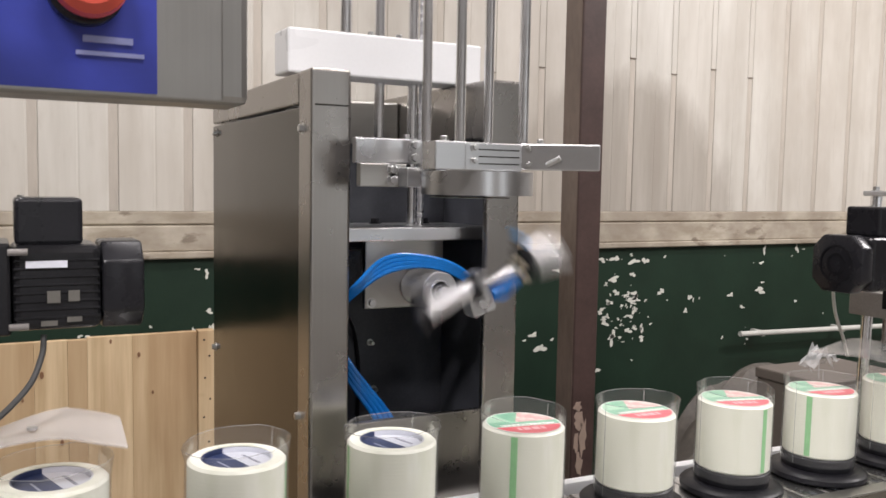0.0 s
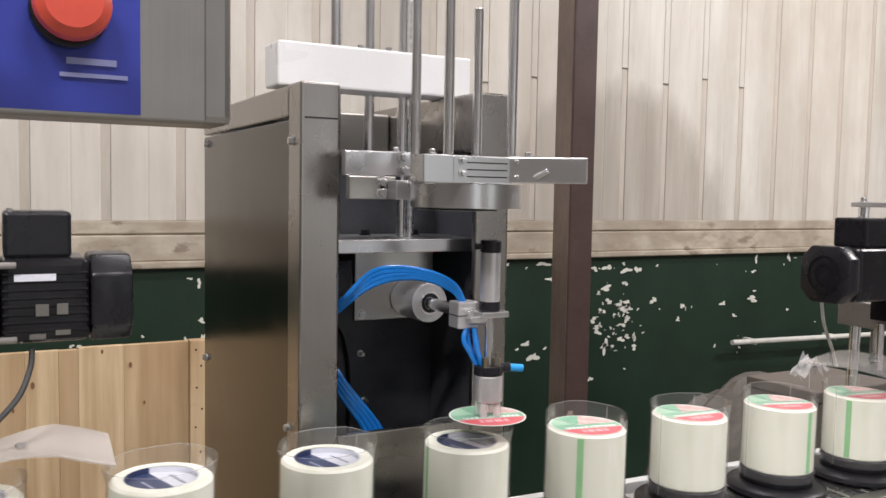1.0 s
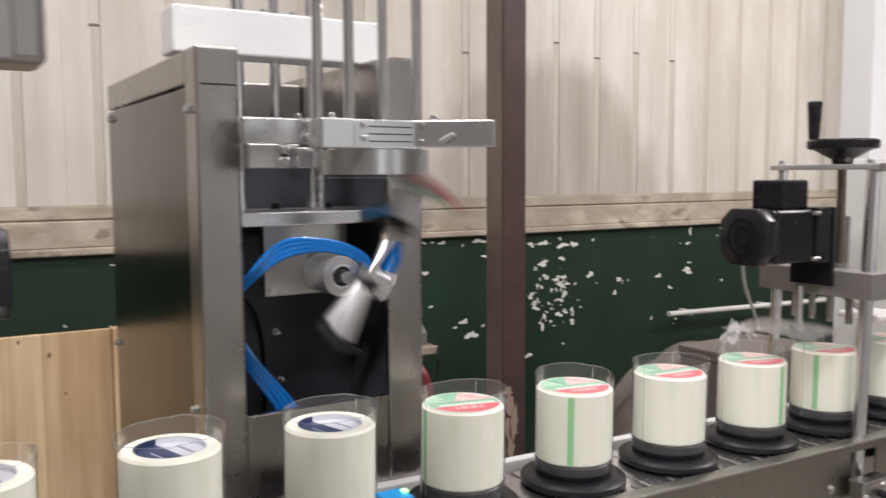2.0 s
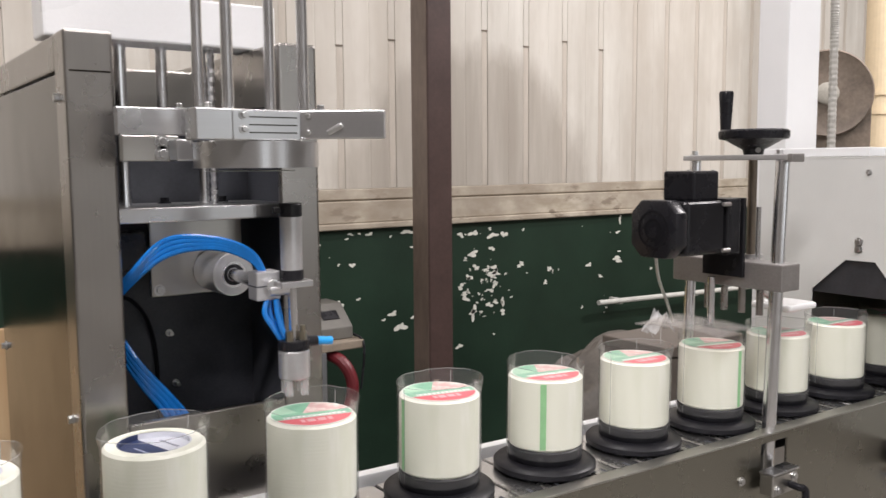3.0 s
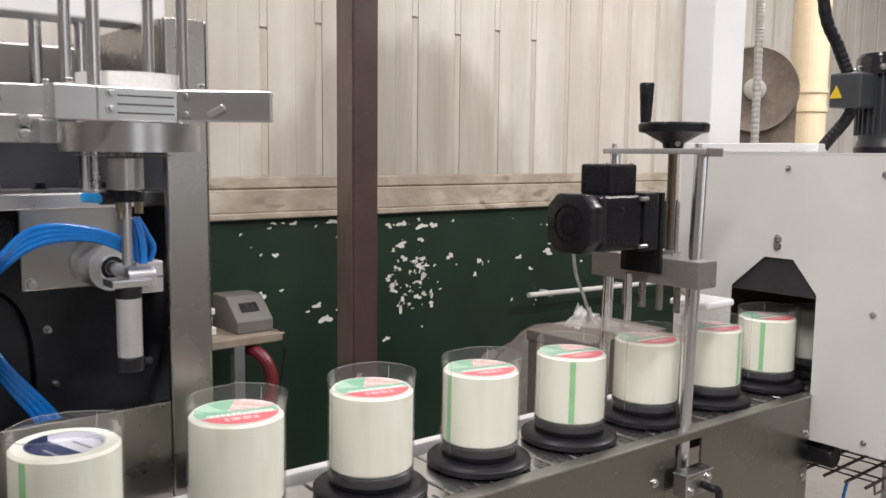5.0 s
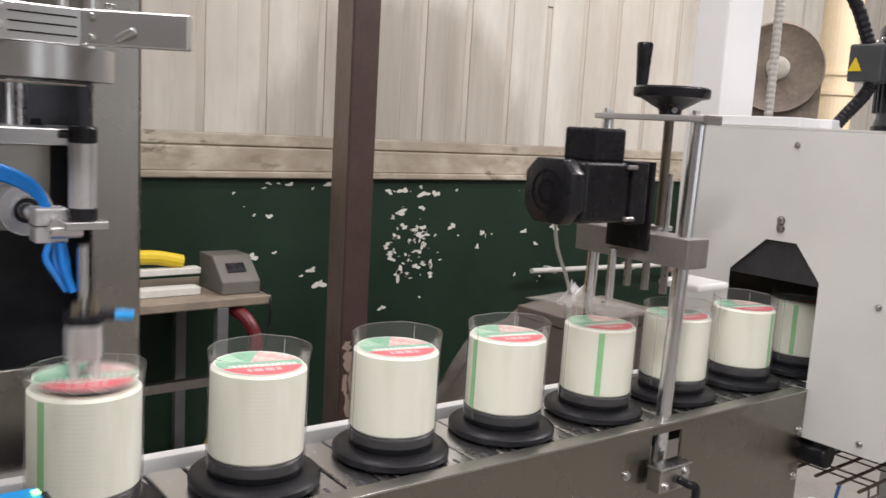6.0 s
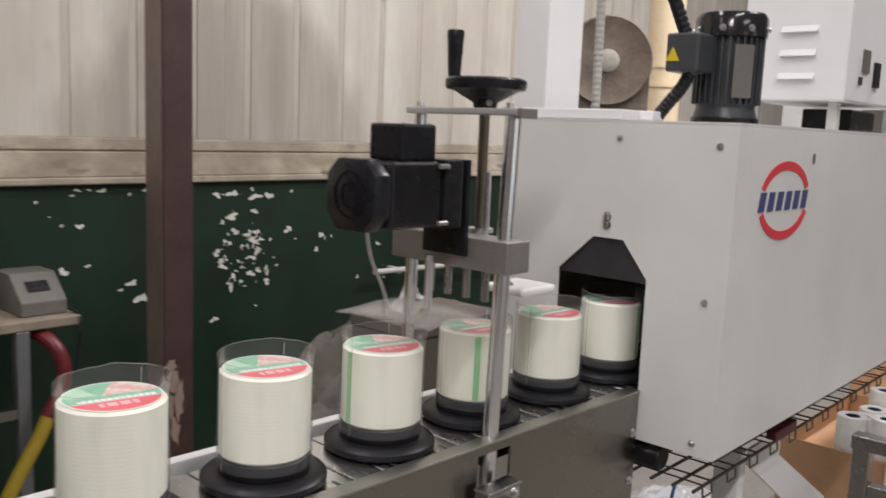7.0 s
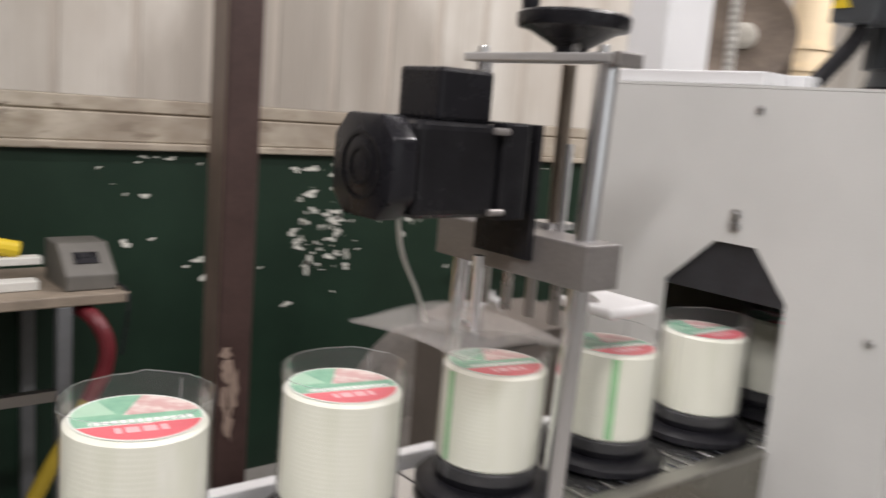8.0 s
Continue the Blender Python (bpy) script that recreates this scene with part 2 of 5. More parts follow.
def label_mat():
    """Printed disc: green field, pale picture, red segment with rows of light bars."""
    m, n, l, p = nodes_of("printed_label")
    tc, sep = n.new("ShaderNodeTexCoord"), n.new("ShaderNodeSeparateXYZ")
    l.new(tc.outputs["Object"], sep.inputs[0])
    x, y = sep.outputs[0], sep.outputs[1]

    def band(v, lo, hi):
        return math_node(n, l, "MULTIPLY", math_node(n, l, "GREATER_THAN", v, lo), math_node(n, l, "LESS_THAN", v, hi))

    def dashes(step, fill):
        return math_node(n, l, "LESS_THAN", math_node(n, l, "FRACT", math_node(n, l, "DIVIDE", math_node(n, l, "ADD", x, 1.0), step)), fill)
    r = math_node(n, l, "SQRT", math_node(n, l, "ADD", math_node(n, l, "MULTIPLY", x, x), math_node(n, l, "MULTIPLY", y, y)))
    nz = noise_tex(n, l, 60, (1, 1, 1), 2)
    green = ramp(n, l, nz, (0.1, 0.36, 0.22), (0.2, 0.5, 0.32))
    pic = ramp(n, l, nz, (0.6, 0.33, 0.32), (0.74, 0.62, 0.58), 0.42, 0.6)
    right = math_node(n, l, "MULTIPLY", math_node(n, l, "GREATER_THAN", math_node(n, l, "ADD", x, math_node(n, l, "MULTIPLY", y, -0.5)), -0.012), math_node(n, l, "GREATER_THAN", y, 0.004))
    c = mixc(n, l, right, green, pic)
    pale = math_node(n, l, "MULTIPLY", math_node(n, l, "LESS_THAN", math_node(n, l, "ADD", x, math_node(n, l, "MULTIPLY", y, 0.3)), -0.012), math_node(n, l, "GREATER_THAN", y, 0.008))
    c = mixc(n, l, math_node(n, l, "MULTIPLY", pale, 0.6), c, (0.52, 0.74, 0.56))
    c = mixc(n, l, math_node(n, l, "MULTIPLY", band(y, -0.0125, -0.0055), math_node(n, l, "MULTIPLY", dashes(0.0062, 0.8), band(x, -0.036, 0.04))), c, (0.85, 0.87, 0.84))
    red = math_node(n, l, "LESS_THAN", y, -0.0155)
    c = mixc(n, l, band(y, -0.0155, -0.0142), c, (0.8, 0.82, 0.78))
    c = mixc(n, l, red, c, (0.72, 0.035, 0.075))
    c = mixc(n, l, math_node(n, l, "MULTIPLY", band(y, -0.032, -0.021), math_node(n, l, "MULTIPLY", dashes(0.0125, 0.78), band(x, -0.02, 0.018))), c, (0.85, 0.45, 0.48))
    # whitish haze over the label, mixed into all print colours
    c = mixc(n, l, 0.1, c, (0.85, 0.87, 0.84))
    c = mixc(n, l, math_node(n, l, "GREATER_THAN", r, 0.0475), c, (0.78, 0.82, 0.76))
    l.new(c, p.inputs["Base Color"])
    p.inputs["Roughness"].default_value = 0.3
    return m


def core_mat():
    """Printed inside of a core: navy and pale fields with light strokes."""
    m, n, l, p = nodes_of("navy_core_print")
    tc, sep = n.new("ShaderNodeTexCoord"), n.new("ShaderNodeSeparateXYZ")
    l.new(tc.outputs["Object"], sep.inputs[0])
    x, y, z = sep.outputs
    d = math_node(n, l, "ADD", math_node(n, l, "MULTIPLY", x, 0.95), math_node(n, l, "MULTIPLY", y, 0.3))
    e = math_node(n, l, "ADD", math_node(n, l, "MULTIPLY", x, 0.3), math_node(n, l, "MULTIPLY", y, -0.95))
    c = mixc(n, l, math_node(n, l, "GREATER_THAN", d, 0.003), (0.025, 0.04, 0.11), (0.6, 0.62, 0.68))
    row = math_node(n, l, "MULTIPLY", math_node(n, l, "GREATER_THAN", d, 0.0155), math_node(n, l, "LESS_THAN", d, 0.0195))
    row = math_node(n, l, "MULTIPLY", row, math_node(n, l, "LESS_THAN", math_node(n, l, "ABSOLUTE", e), 0.017))
    dash = math_node(n, l, "LESS_THAN", math_node(n, l, "FRACT", math_node(n, l, "MULTIPLY", math_node(n, l, "ADD", e, 1.0), 210)), 0.7)
    c = mixc(n, l, math_node(n, l, "MULTIPLY", row, dash), c, (0.03, 0.035, 0.08))
    row = math_node(n, l, "MULTIPLY", math_node(n, l, "GREATER_THAN", d, -0.017), math_node(n, l, "LESS_THAN", d, -0.0145))
    c = mixc(n, l, math_node(n, l, "MULTIPLY", row, math_node(n, l, "LESS_THAN", math_node(n, l, "ABSOLUTE", e), 0.014)), c, (0.35, 0.38, 0.48))
    l.new(c, p.inputs["Base Color"])
    p.inputs["Roughness"].default_value = 0.4
    return m


PANEL, TRIM, GREEN, PINE, TAPE, LABEL, CORE = wall_panel_mat(), trim_mat(), green_mat(), wood_mat(), tape_mat(), label_mat(), core_mat()
FILM = film_mat("clear_sleeve_film", 0.055, (1, 1, 1), 0.15, 1.17)
FILM_EDGE = film_mat("film_cut_edge", 0.3, (1, 1, 1), 0.15, 1.3)
FLAP = film_mat("milky_silicone_sheet", 0.12, (1, 0.98, 0.97), 0.25, 1.1)
FLAP_DULL = film_mat("dull_pinkish_sheet", 0.3, (1, 0.96, 0.93), 0.35, 1.08)
STRIPE = plain("green_tape_stripe", (0.3, 0.62, 0.3), 0.4)
CHIP = plain("bared_plaster", (0.66, 0.66, 0.6), 0.8)

# ---- mesh helpers ----
ORG = {}


def thing(name, at=(0, 0, 0), label="", category="", group="", kind=""):
    """An empty at the base of a thing; parts are given in world metres."""
    ob = new(name)
    ob.empty_display_size = 0.05
    ob.location = at
    ORG[ob.name] = Vector(at)
    return tagged(ob, label, category, group, kind)


def part(name, bm, material, parent=None, label="", smooth=False):
    """Links a bmesh as one mesh under a thing or a part."""
    me = bpy.data.meshes.new(name)
    org = ORG[parent.name] if parent else Vector((0, 0, 0))
    bmesh.ops.translate(bm, vec=-org, verts=bm.verts)
    bm.normal_update()
    for f in bm.faces:
        f.smooth = smooth
    if smooth:
        for e in bm.edges:
            if len(e.link_faces) == 2 and e.calc_face_angle(0) > 0.6:
                e.smooth = False
    bm.to_mesh(me)
    bm.free()
    me.materials.append(material)
    ob = new(name, me)
    ob.parent = parent
    ORG[ob.name] = org
    if label:
        ob["label"] = label
    return ob


def box(x0, x1, y0, y1, z0, z1, bevel=0.0, seg=2, bm=None):
    b = bmesh.new()
    bmesh.ops.create_cube(b, size=1, matrix=Matrix.Translation(((x0 + x1) / 2, (y0 + y1) / 2, (z0 + z1) / 2)) @ Matrix.Diagonal((abs(x1 - x0), abs(y1 - y0), abs(z1 - z0), 1)))
    if bevel:
        bmesh.ops.bevel(b, geom=b.edges[:], offset=bevel, segments=seg, affect="EDGES", profile=0.5)
    return join(bm, b)


def join(bm, b):
    if bm is None:
        return b
    me = bpy.data.meshes.new("tmp")
    b.to_mesh(me)
    b.free()
    bm.from_mesh(me)
    bpy.data.meshes.remove(me)
    return bm


def turned(b, m):
    bmesh.ops.transform(b, matrix=m, verts=b.verts)
    return b


def axis_frame(p, q):
    d = Vector(q) - Vector(p)
    return Matrix.Translation(p) @ d.to_track_quat("Z", "Y").to_matrix().to_4x4(), d.length


def rod(p, q, r, seg=20, bevel=0.0, bm=None, r2=None):
    """A round bar from p to q."""
    m, ln = axis_frame(p, q)
    b = bmesh.new()
    bmesh.ops.create_cone(b, cap_ends=True, segments=seg, radius1=r, radius2=r if r2 is None else r2, depth=ln, matrix=Matrix.Translation((0, 0, ln / 2)))
    if bevel:
        bmesh.ops.bevel(b, geom=[e for e in b.edges if any(len(f.verts) > 4 for f in e.link_faces)], offset=bevel, segments=2, affect="EDGES", profile=0.5)
    return join(bm, turned(b, m))


def lathe(profile, seg=48, m=None, bm=None, a0=0.0, a1=2 * math.pi):
    """Turns (radius, height) points round z; uv in metres."""
    b = bmesh.new()
    uv = b.loops.layers.uv.new("UVMap")
    full = a1 - a0 > 6.28
    cols = seg if full else seg + 1
    grid = [[b.verts.new((r * math.cos(a0 + (a1 - a0) * i / seg), r * math.sin(a0 + (a1 - a0) * i / seg), z)) for r, z in profile] for i in range(cols)]
    for i in range(seg):
        for j in range(len(profile) - 1):
            k = (i + 1) % cols
            f = b.faces.new((grid[i][j], grid[k][j], grid[k][j + 1], grid[i][j + 1]))
            rr = max(profile[j][0], profile[j + 1][0])
            for lp, (ii, jj) in zip(f.loops, ((i, j), (i + 1, j), (i + 1, j + 1), (i, j + 1))):
                lp[uv].uv = ((a1 - a0) * ii / seg * rr, profile[jj][1] + profile[jj][0])
    bmesh.ops.remove_doubles(b, verts=b.verts, dist=1e-6)
    bmesh.ops.recalc_face_normals(b, faces=b.faces)
    if m:
        turned(b, m)
    return join(bm, b)


def extrude_poly(points, axis, lo, hi, bevel=0.0, bm=None):
    """A flat outline in the two other axes, given depth along axis."""
    b = bmesh.new()
    put = {"x": lambda a, c, d: (d, a, c), "y": lambda a, c, d: (a, d, c), "z": lambda a, c, d: (a, c, d)}[axis]
    lo_v = [b.verts.new(put(a, c, lo)) for a, c in points]
    hi_v = [b.verts.new(put(a, c, hi)) for a, c in points]
    b.faces.new(lo_v)
    b.faces.new(hi_v)
    for i in range(len(points)):
        j = (i + 1) % len(points)
        b.faces.new((lo_v[i], lo_v[j], hi_v[j], hi_v[i]))
    bmesh.ops.recalc_face_normals(b, faces=b.faces)
    if bevel:
        bmesh.ops.bevel(b, geom=b.edges[:], offset=bevel, segments=2, affect="EDGES", profile=0.5)
    return join(bm, b)


def catmull(pts, per=8):
    pts = [Vector(p) for p in pts]
    ext = [pts[0] * 2 - pts[1]] + pts + [pts[-1] * 2 - pts[-2]]
    out = []
    for i in range(1, len(ext) - 2):
        p0, p1, p2, p3 = ext[i - 1:i + 3]
        for k in range(per):
            t = k / per
            out.append(0.5 * (2 * p1 + (p2 - p0) * t + (2 * p0 - 5 * p1 + 4 * p2 - p3) * t * t + (3 * p1 - p0 - 3 * p2 + p3) * t ** 3))
    return out + [pts[-1]]


def hose(pts, r, seg=10, per=8, bm=None, ribs=0.0):
    """A bent tube through the given points."""
    line = catmull(pts, per)
    b = bmesh.new()
    rings, up = [], Vector((0, 0, 1))
    for i, p in enumerate(line):
        d = (line[min(i + 1, len(line) - 1)] - line[max(i - 1, 0)]).normalized()
        u = d.cross(up)
        u = u.normalized() if u.length > 1e-3 else d.orthogonal().normalized()
        w = d.cross(u)
        up = -w if w.dot(up) < 0 else w
        u = d.cross(up).normalized()
        rr = r * (1 + ribs * (i % 2))
        rings.append([b.verts.new(p + rr * (math.cos(a) * u + math.sin(a) * up)) for a in [2 * math.pi * k / seg for k in range(seg)]])
    for ra, rb in zip(rings, rings[1:]):
        for k in range(seg):
            b.faces.new((ra[k], ra[(k + 1) % seg], rb[(k + 1) % seg], rb[k]))
    b.faces.new(rings[0])
    b.faces.new(rings[-1])
    bmesh.ops.recalc_face_normals(b, faces=b.faces)
    return join(bm, b)


def bolt_head(p, d, r=0.0055, h=0.005, washer=True):
    """A hexagon head with washer, at p, facing along d."""
    p, d = Vector(p), Vector(d).normalized()
    b = rod(p, p + d * 0.0012, r * 1.5, 16) if washer else None
    return rod(p + d * 0.001, p + d * (h + 0.001), r, 6, 0.0008, b)


def bolts(parent, places, d, r=0.0055, h=0.005, material=None):
    for p in places:
        part("bolt", bolt_head(p, d, r, h), material or BOLT, parent)


# ---- hall ----
YW = 2.0
floor = part("floor", box(-7, 8, -6, YW + 0.2, -0.1, 0.0), CONCRETE)
tagged(floor, "worn grey concrete factory floor", "floor", kind="structure")
ceiling = part("ceiling", box(-7, 8, -6, YW + 0.2, 4.0, 4.1), PLASTER)
tagged(ceiling, "dull grey hall ceiling", "ceiling", kind="structure")
for nm, b in (("wall_west", box(-7.2, -7, -6, YW + 0.2, 0, 4)), ("wall_east", box(8, 8.2, -6, YW + 0.2, 0, 4))):
    tagged(part(nm, b, PLASTER), "dull grey painted hall wall", "wall", kind="structure")
# south wall with two tall windows
WIN = [(-2.3, -0.9), (1.2, 2.6)]
ws = thing("wall_south", (0, -6, 0), "dull grey hall wall with two tall windows", "wall", kind="structure")
edges = [-7.2] + [v for w in WIN for v in w] + [8.2]
for a, b_ in zip(edges[::2], edges[1::2]):
    part("pier", box(a, b_, -6.2, -6, 0, 4), PLASTER, ws)
for k, (a, b_) in enumerate(WIN):
    part("breast", box(a, b_, -6.2, -6, 0, 0.7), PLASTER, ws)
    part("lintel", box(a, b_, -6.2, -6, 3.0, 4), PLASTER, ws)
    for x in (a, (a + b_) / 2 - 0.02, b_ - 0.04):
        part("window_frame", box(x, x + 0.04, -6.14, -6.06, 0.7, 3.0), POWDER_W, ws)
    sky = bpy.data.lights.new("window_daylight", "AREA")
    sky.shape, sky.size, sky.size_y, sky.energy, sky.color = "RECTANGLE", b_ - a, 2.3, 13, (0.95, 0.98, 1.0)
    lo = new("window_daylight", sky)
    lo.matrix_world = look(((a + b_) / 2, -6.18, 1.85), ((a + b_) / 2, 0, 1.85))
wall_n = thing("wall_north", (0, YW, 0), "green painted lower wall under stained cream metal panels", "wall", kind="structure")
part("lower_wall", box(-7, 8, YW, YW + 0.2, 0, 1.088), GREEN, wall_n, "old dark green paint, flaking in spots")
part("trim_lip", box(-7, 8, YW - 0.022, YW + 0.2, 1.0885, 1.1115, 0.005), TRIM, wall_n, "bent cream steel lip")
part("trim_rail", box(-7, 8, YW - 0.012, YW + 0.2, 1.112, 1.194, 0.004), TRIM, wall_n, "dirty cream steel rail")
part("trim_rail", box(-7, 8, YW - 0.004, YW + 0.2, 1.1985, 1.2395, 0.004), TRIM, wall_n, "dirty cream steel rail")
part("rail_gap", box(-7, 8, YW + 0.004, YW + 0.2, 1.1942, 1.1983), TRIM, wall_n)
part("backing", box(-7, 8, YW + 0.02, YW + 0.2, 1.24, 4.0), PANEL, wall_n)
PITCH_W = 0.2247


def wall_panel():
    """One cladding sheet: flat face, shallow middle crease, and a sunk lap at its far edge."""
    p = PITCH_W
    face = [(0.0, 0.0014), (0.0014, 0.0), (0.104, 0.0), (0.109, 0.0014), (0.114, 0.0), (p - 0.036, 0.0), (p - 0.029, 0.0028), (p - 0.0025, 0.003), (p - 0.0006, 0.0036)]
    return extrude_poly([(x, YW + d) for x, d in face] + [(p - 0.0006, YW + 0.0195), (0.0, YW + 0.0195)], "z", 1.2405, 3.99)


me = None
for i in range(-16, 23):
    x = 0.338 + PITCH_W * i
    if me is None:
        ob = part("panel", wall_panel(), PANEL, wall_n)
        me = ob.data
    else:
        ob = new("panel", me)
        ob.parent = wall_n
    ob.location = (x, 0, 0)
# floors of the sunk laps, with the groove's shade put into their colour
LAP_SHADE = plain("shaded_lap", (0.5, 0.455, 0.395), 0.6, 0.0, 0.22, 6, 40, 0.1, (1, 1, 0.2))
lap = None
for i in range(-16, 23):
    if lap is None:
        ob = part("lap_floor", box(-0.028, -0.003, YW + 0.0018, YW + 0.0034, 1.241, 3.985), LAP_SHADE, wall_n, "sunk lap coloured darker for its shade")
        lap = ob.data
    else:
        ob = new("lap_floor", lap)
        ob.parent = wall_n
    ob.location = (0.338 + PITCH_W * i, 0, 0)
# lower ends of the cover strips over the laps
LAP_END = plain("rusty_lap_end", (0.2, 0.165, 0.13), 0.7)
for i, z in ((-5, 1.79), (0, 1.764), (1, 1.80), (3, 1.871), (4, 1.823), (5, 1.86), (6, 1.84)):
    xe = 0.338 + PITCH_W * i
    part("lap_end", box(xe - 0.031, xe - 0.001, YW - 0.0015, YW + 0.006, z - 0.0022, z + 0.0022), LAP_END, wall_n, "small rusty lap end")
    part("cover_strip", box(xe - 0.03, xe - 0.002, YW + 0.0006, YW + 0.0016, z + 0.0025, 3.98, 0.001, 1), PANEL, wall_n)

col = thing("steel_column", (0.44, 1.575, 0), "brown painted square steel building column, chipped at its foot", "column", kind="structure")
part("shaft", box(0.385, 0.482, 1.525, 1.625, 0.012, 4.0, 0.006, 3), BROWN, col)
# thin sheet that carries the flank's lit tone
part("flank", box(0.3825, 0.3848, 1.531, 1.619, 0.012, 4.0), BROWN_PALE, col, "flank coloured paler for the light on it")
part("foot_plate", box(0.34, 0.54, 1.475, 1.675, 0, 0.012, 0.002), BROWN, col)

COL_CHIP = plain("primer_under_paint", (0.3, 0.225, 0.18), 0.7)


def column_chip(x, z, w, h, seed):
    rng = random.Random(seed)
    pts = [(x + 0.5 * w * rng.uniform(0.4, 1.0) * math.cos(k * 0.45), z + 0.5 * h * rng.uniform(0.4, 1.0) * math.sin(k * 0.45)) for k in range(14)]
    return extrude_poly(pts, "y", 1.5238, 1.5255)


for k, (x, z, w, h) in enumerate(((0.407, 0.588, 0.045, 0.05), (0.415, 0.54, 0.055, 0.09), (0.432, 0.48, 0.045, 0.2), (0.405, 0.46, 0.03, 0.1), (0.42, 0.38, 0.04, 0.14))):
    part("paint_chip", column_chip(x, z, w, h, 40 + k), COL_CHIP, col)

# paint chips: irregular flat flakes of bare plaster
def flake(x, z, w, h, seed):
    rng = random.Random(seed)
    k = 22
    p1, p2, p3 = (rng.uniform(0, 6.28) for _ in range(3))
    pts = []
    for i in range(k):
        a = 2 * math.pi * i / k
        r = 0.62 + 0.24 * math.sin(2 * a + p1) + 0.18 * math.sin(3 * a + p2) + 0.1 * math.sin(5 * a + p3) + rng.uniform(-0.07, 0.07)
        pts.append((x + 0.5 * w * r * math.cos(a), z + 0.5 * h * r * math.sin(a)))
    return extrude_poly(pts, "y", YW - 0.0015, YW + 0.002)


rng = random.Random(11)
FL = [(0.93, 0.957, 0.085, 0.03), (1.037, 0.866, 0.06, 0.065), (0.932, 0.709, 0.035, 0.1), (0.572, 0.692, 0.07, 0.05), (1.358, 0.861, 0.03, 0.04), (1.792, 0.874, 0.09, 0.04),
      (1.807, 1.061, 0.03, 0.045), (1.098, 1.03, 0.05, 0.04), (0.359, 0.952, 0.03, 0.03), (0.302, 0.809, 0.04, 0.04), (1.679, 0.802, 0.04, 0.02), (2.025, 1.063, 0.03, 0.05), (0.353, 1.07, 0.03, 0.014), (0.392, 1.07, 0.014, 0.013),
      (0.436, 1.066, 0.036, 0.022), (0.53, 1.052, 0.016, 0.012), (0.61, 1.066, 0.08, 0.03), (0.868, 1.04, 0.04, 0.03), (0.935, 1.043, 0.06, 0.035), (1.02, 1.058, 0.03, 0.016), (1.205, 1.044, 0.022, 0.014),
      (0.535, 0.748, 0.045, 0.035), (0.222, 1.036, 0.016, 0.012), (0.3, 0.958, 0.016, 0.013), (1.088, 0.742, 0.024, 0.045),
      (-0.772, 1.052, 0.022, 0.013), (-0.743, 1.036, 0.02, 0.04), (-0.736, 0.913, 0.032, 0.022), (-0.731, 0.853, 0.028, 0.06), (-0.786, 0.854, 0.02, 0.018), (-0.92, 0.872, 0.014, 0.011), (-1.128, 0.856, 0.022, 0.014), (-1.108, 0.855, 0.018, 0.012)]
for k, (x, z, w, h) in enumerate(FL):
    part("paint_chip", flake(x, z, w, h, k), CHIP, wall_n)
for k in range(95):
    x, z = (rng.gauss(1.0, 0.07), rng.gauss(0.82, 0.1)) if k < 62 else (rng.uniform(0.2, 2.4), rng.uniform(0.62, 1.075))
    s = 0.005 + 0.026 * rng.random() ** 2
    part("paint_chip", flake(x, z, s * rng.uniform(0.7, 2.4), s * rng.uniform(0.7, 1.5), 100 + k), CHIP, wall_n)

pipe = thing("wall_pipe", (1.63, 1.93, 0.69), "thin white plastic pipe fixed along the green wall", "pipe")
part("tube", rod((1.6, 1.93, 0.693), (2.9, 1.93, 0.66), 0.012, 12), PIPE_W, pipe)
for x in (1.75, 2.3, 2.8):
    part("clip", box(x - 0.01, x + 0.01, 1.93, YW, 0.675 - (x - 1.63) * 0.025, 0.7 - (x - 1.63) * 0.025), PIPE_W, pipe)

# ceiling lamps, out of view
for i, (x, y) in enumerate(LAMPS):
    lamp = thing("ceiling_lamp", (x, y, LAMP_Z + 0.05), "long white hall lamp hanging from the ceiling", "lamp", "hall lamps")
    part("housing", box(x - 0.75, x + 0.75, y - 0.14, y + 0.14, LAMP_Z + 0.012, LAMP_Z + 0.07, 0.01), POWDER_W, lamp)
    for s in (-0.5, 0.5):
        part("cord", rod((x + s, y, LAMP_Z + 0.07), (x + s, y, 4.0), 0.004, 8), CABLE, lamp)
    ld = bpy.data.lights.new("tube_light", "AREA")
    ld.shape, ld.size, ld.size_y, ld.energy, ld.color = "RECTANGLE", 1.45, 0.24, LAMP_W * (2.6 if x > 3 else (0.15 if y > 0 else 2.2) if x < -2 else 0.68 if y > 0 else 0.5 if x > 1 else 0.5 if y < -3 else 0.9), (1.0, 0.938, 0.94)
    lo = new("tube_light", ld)
    lo.location = (x, y, LAMP_Z)

# ---- label tower ----
tow = thing("labelling_tower", (-0.85, 0.45, 0), "brushed stainless label applicator cabinet with an open dark front", "machine")
TX0, TX1, TY0, TY1, TZ = -1.004, -0.698, 0.208, 0.745, 1.44
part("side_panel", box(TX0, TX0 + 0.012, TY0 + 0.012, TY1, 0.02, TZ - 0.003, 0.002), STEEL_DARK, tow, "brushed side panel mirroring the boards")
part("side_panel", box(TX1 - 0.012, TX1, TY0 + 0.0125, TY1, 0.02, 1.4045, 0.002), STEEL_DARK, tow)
# added sheet: gives the right inner side the interior's even dark tone
part("interior_fill", box(TX1 - 0.0165, TX1 - 0.0125, TY0 + 0.0125, 0.404, 0.6, 1.4), DARK_IN, tow, "dark sheet added to even out the interior")
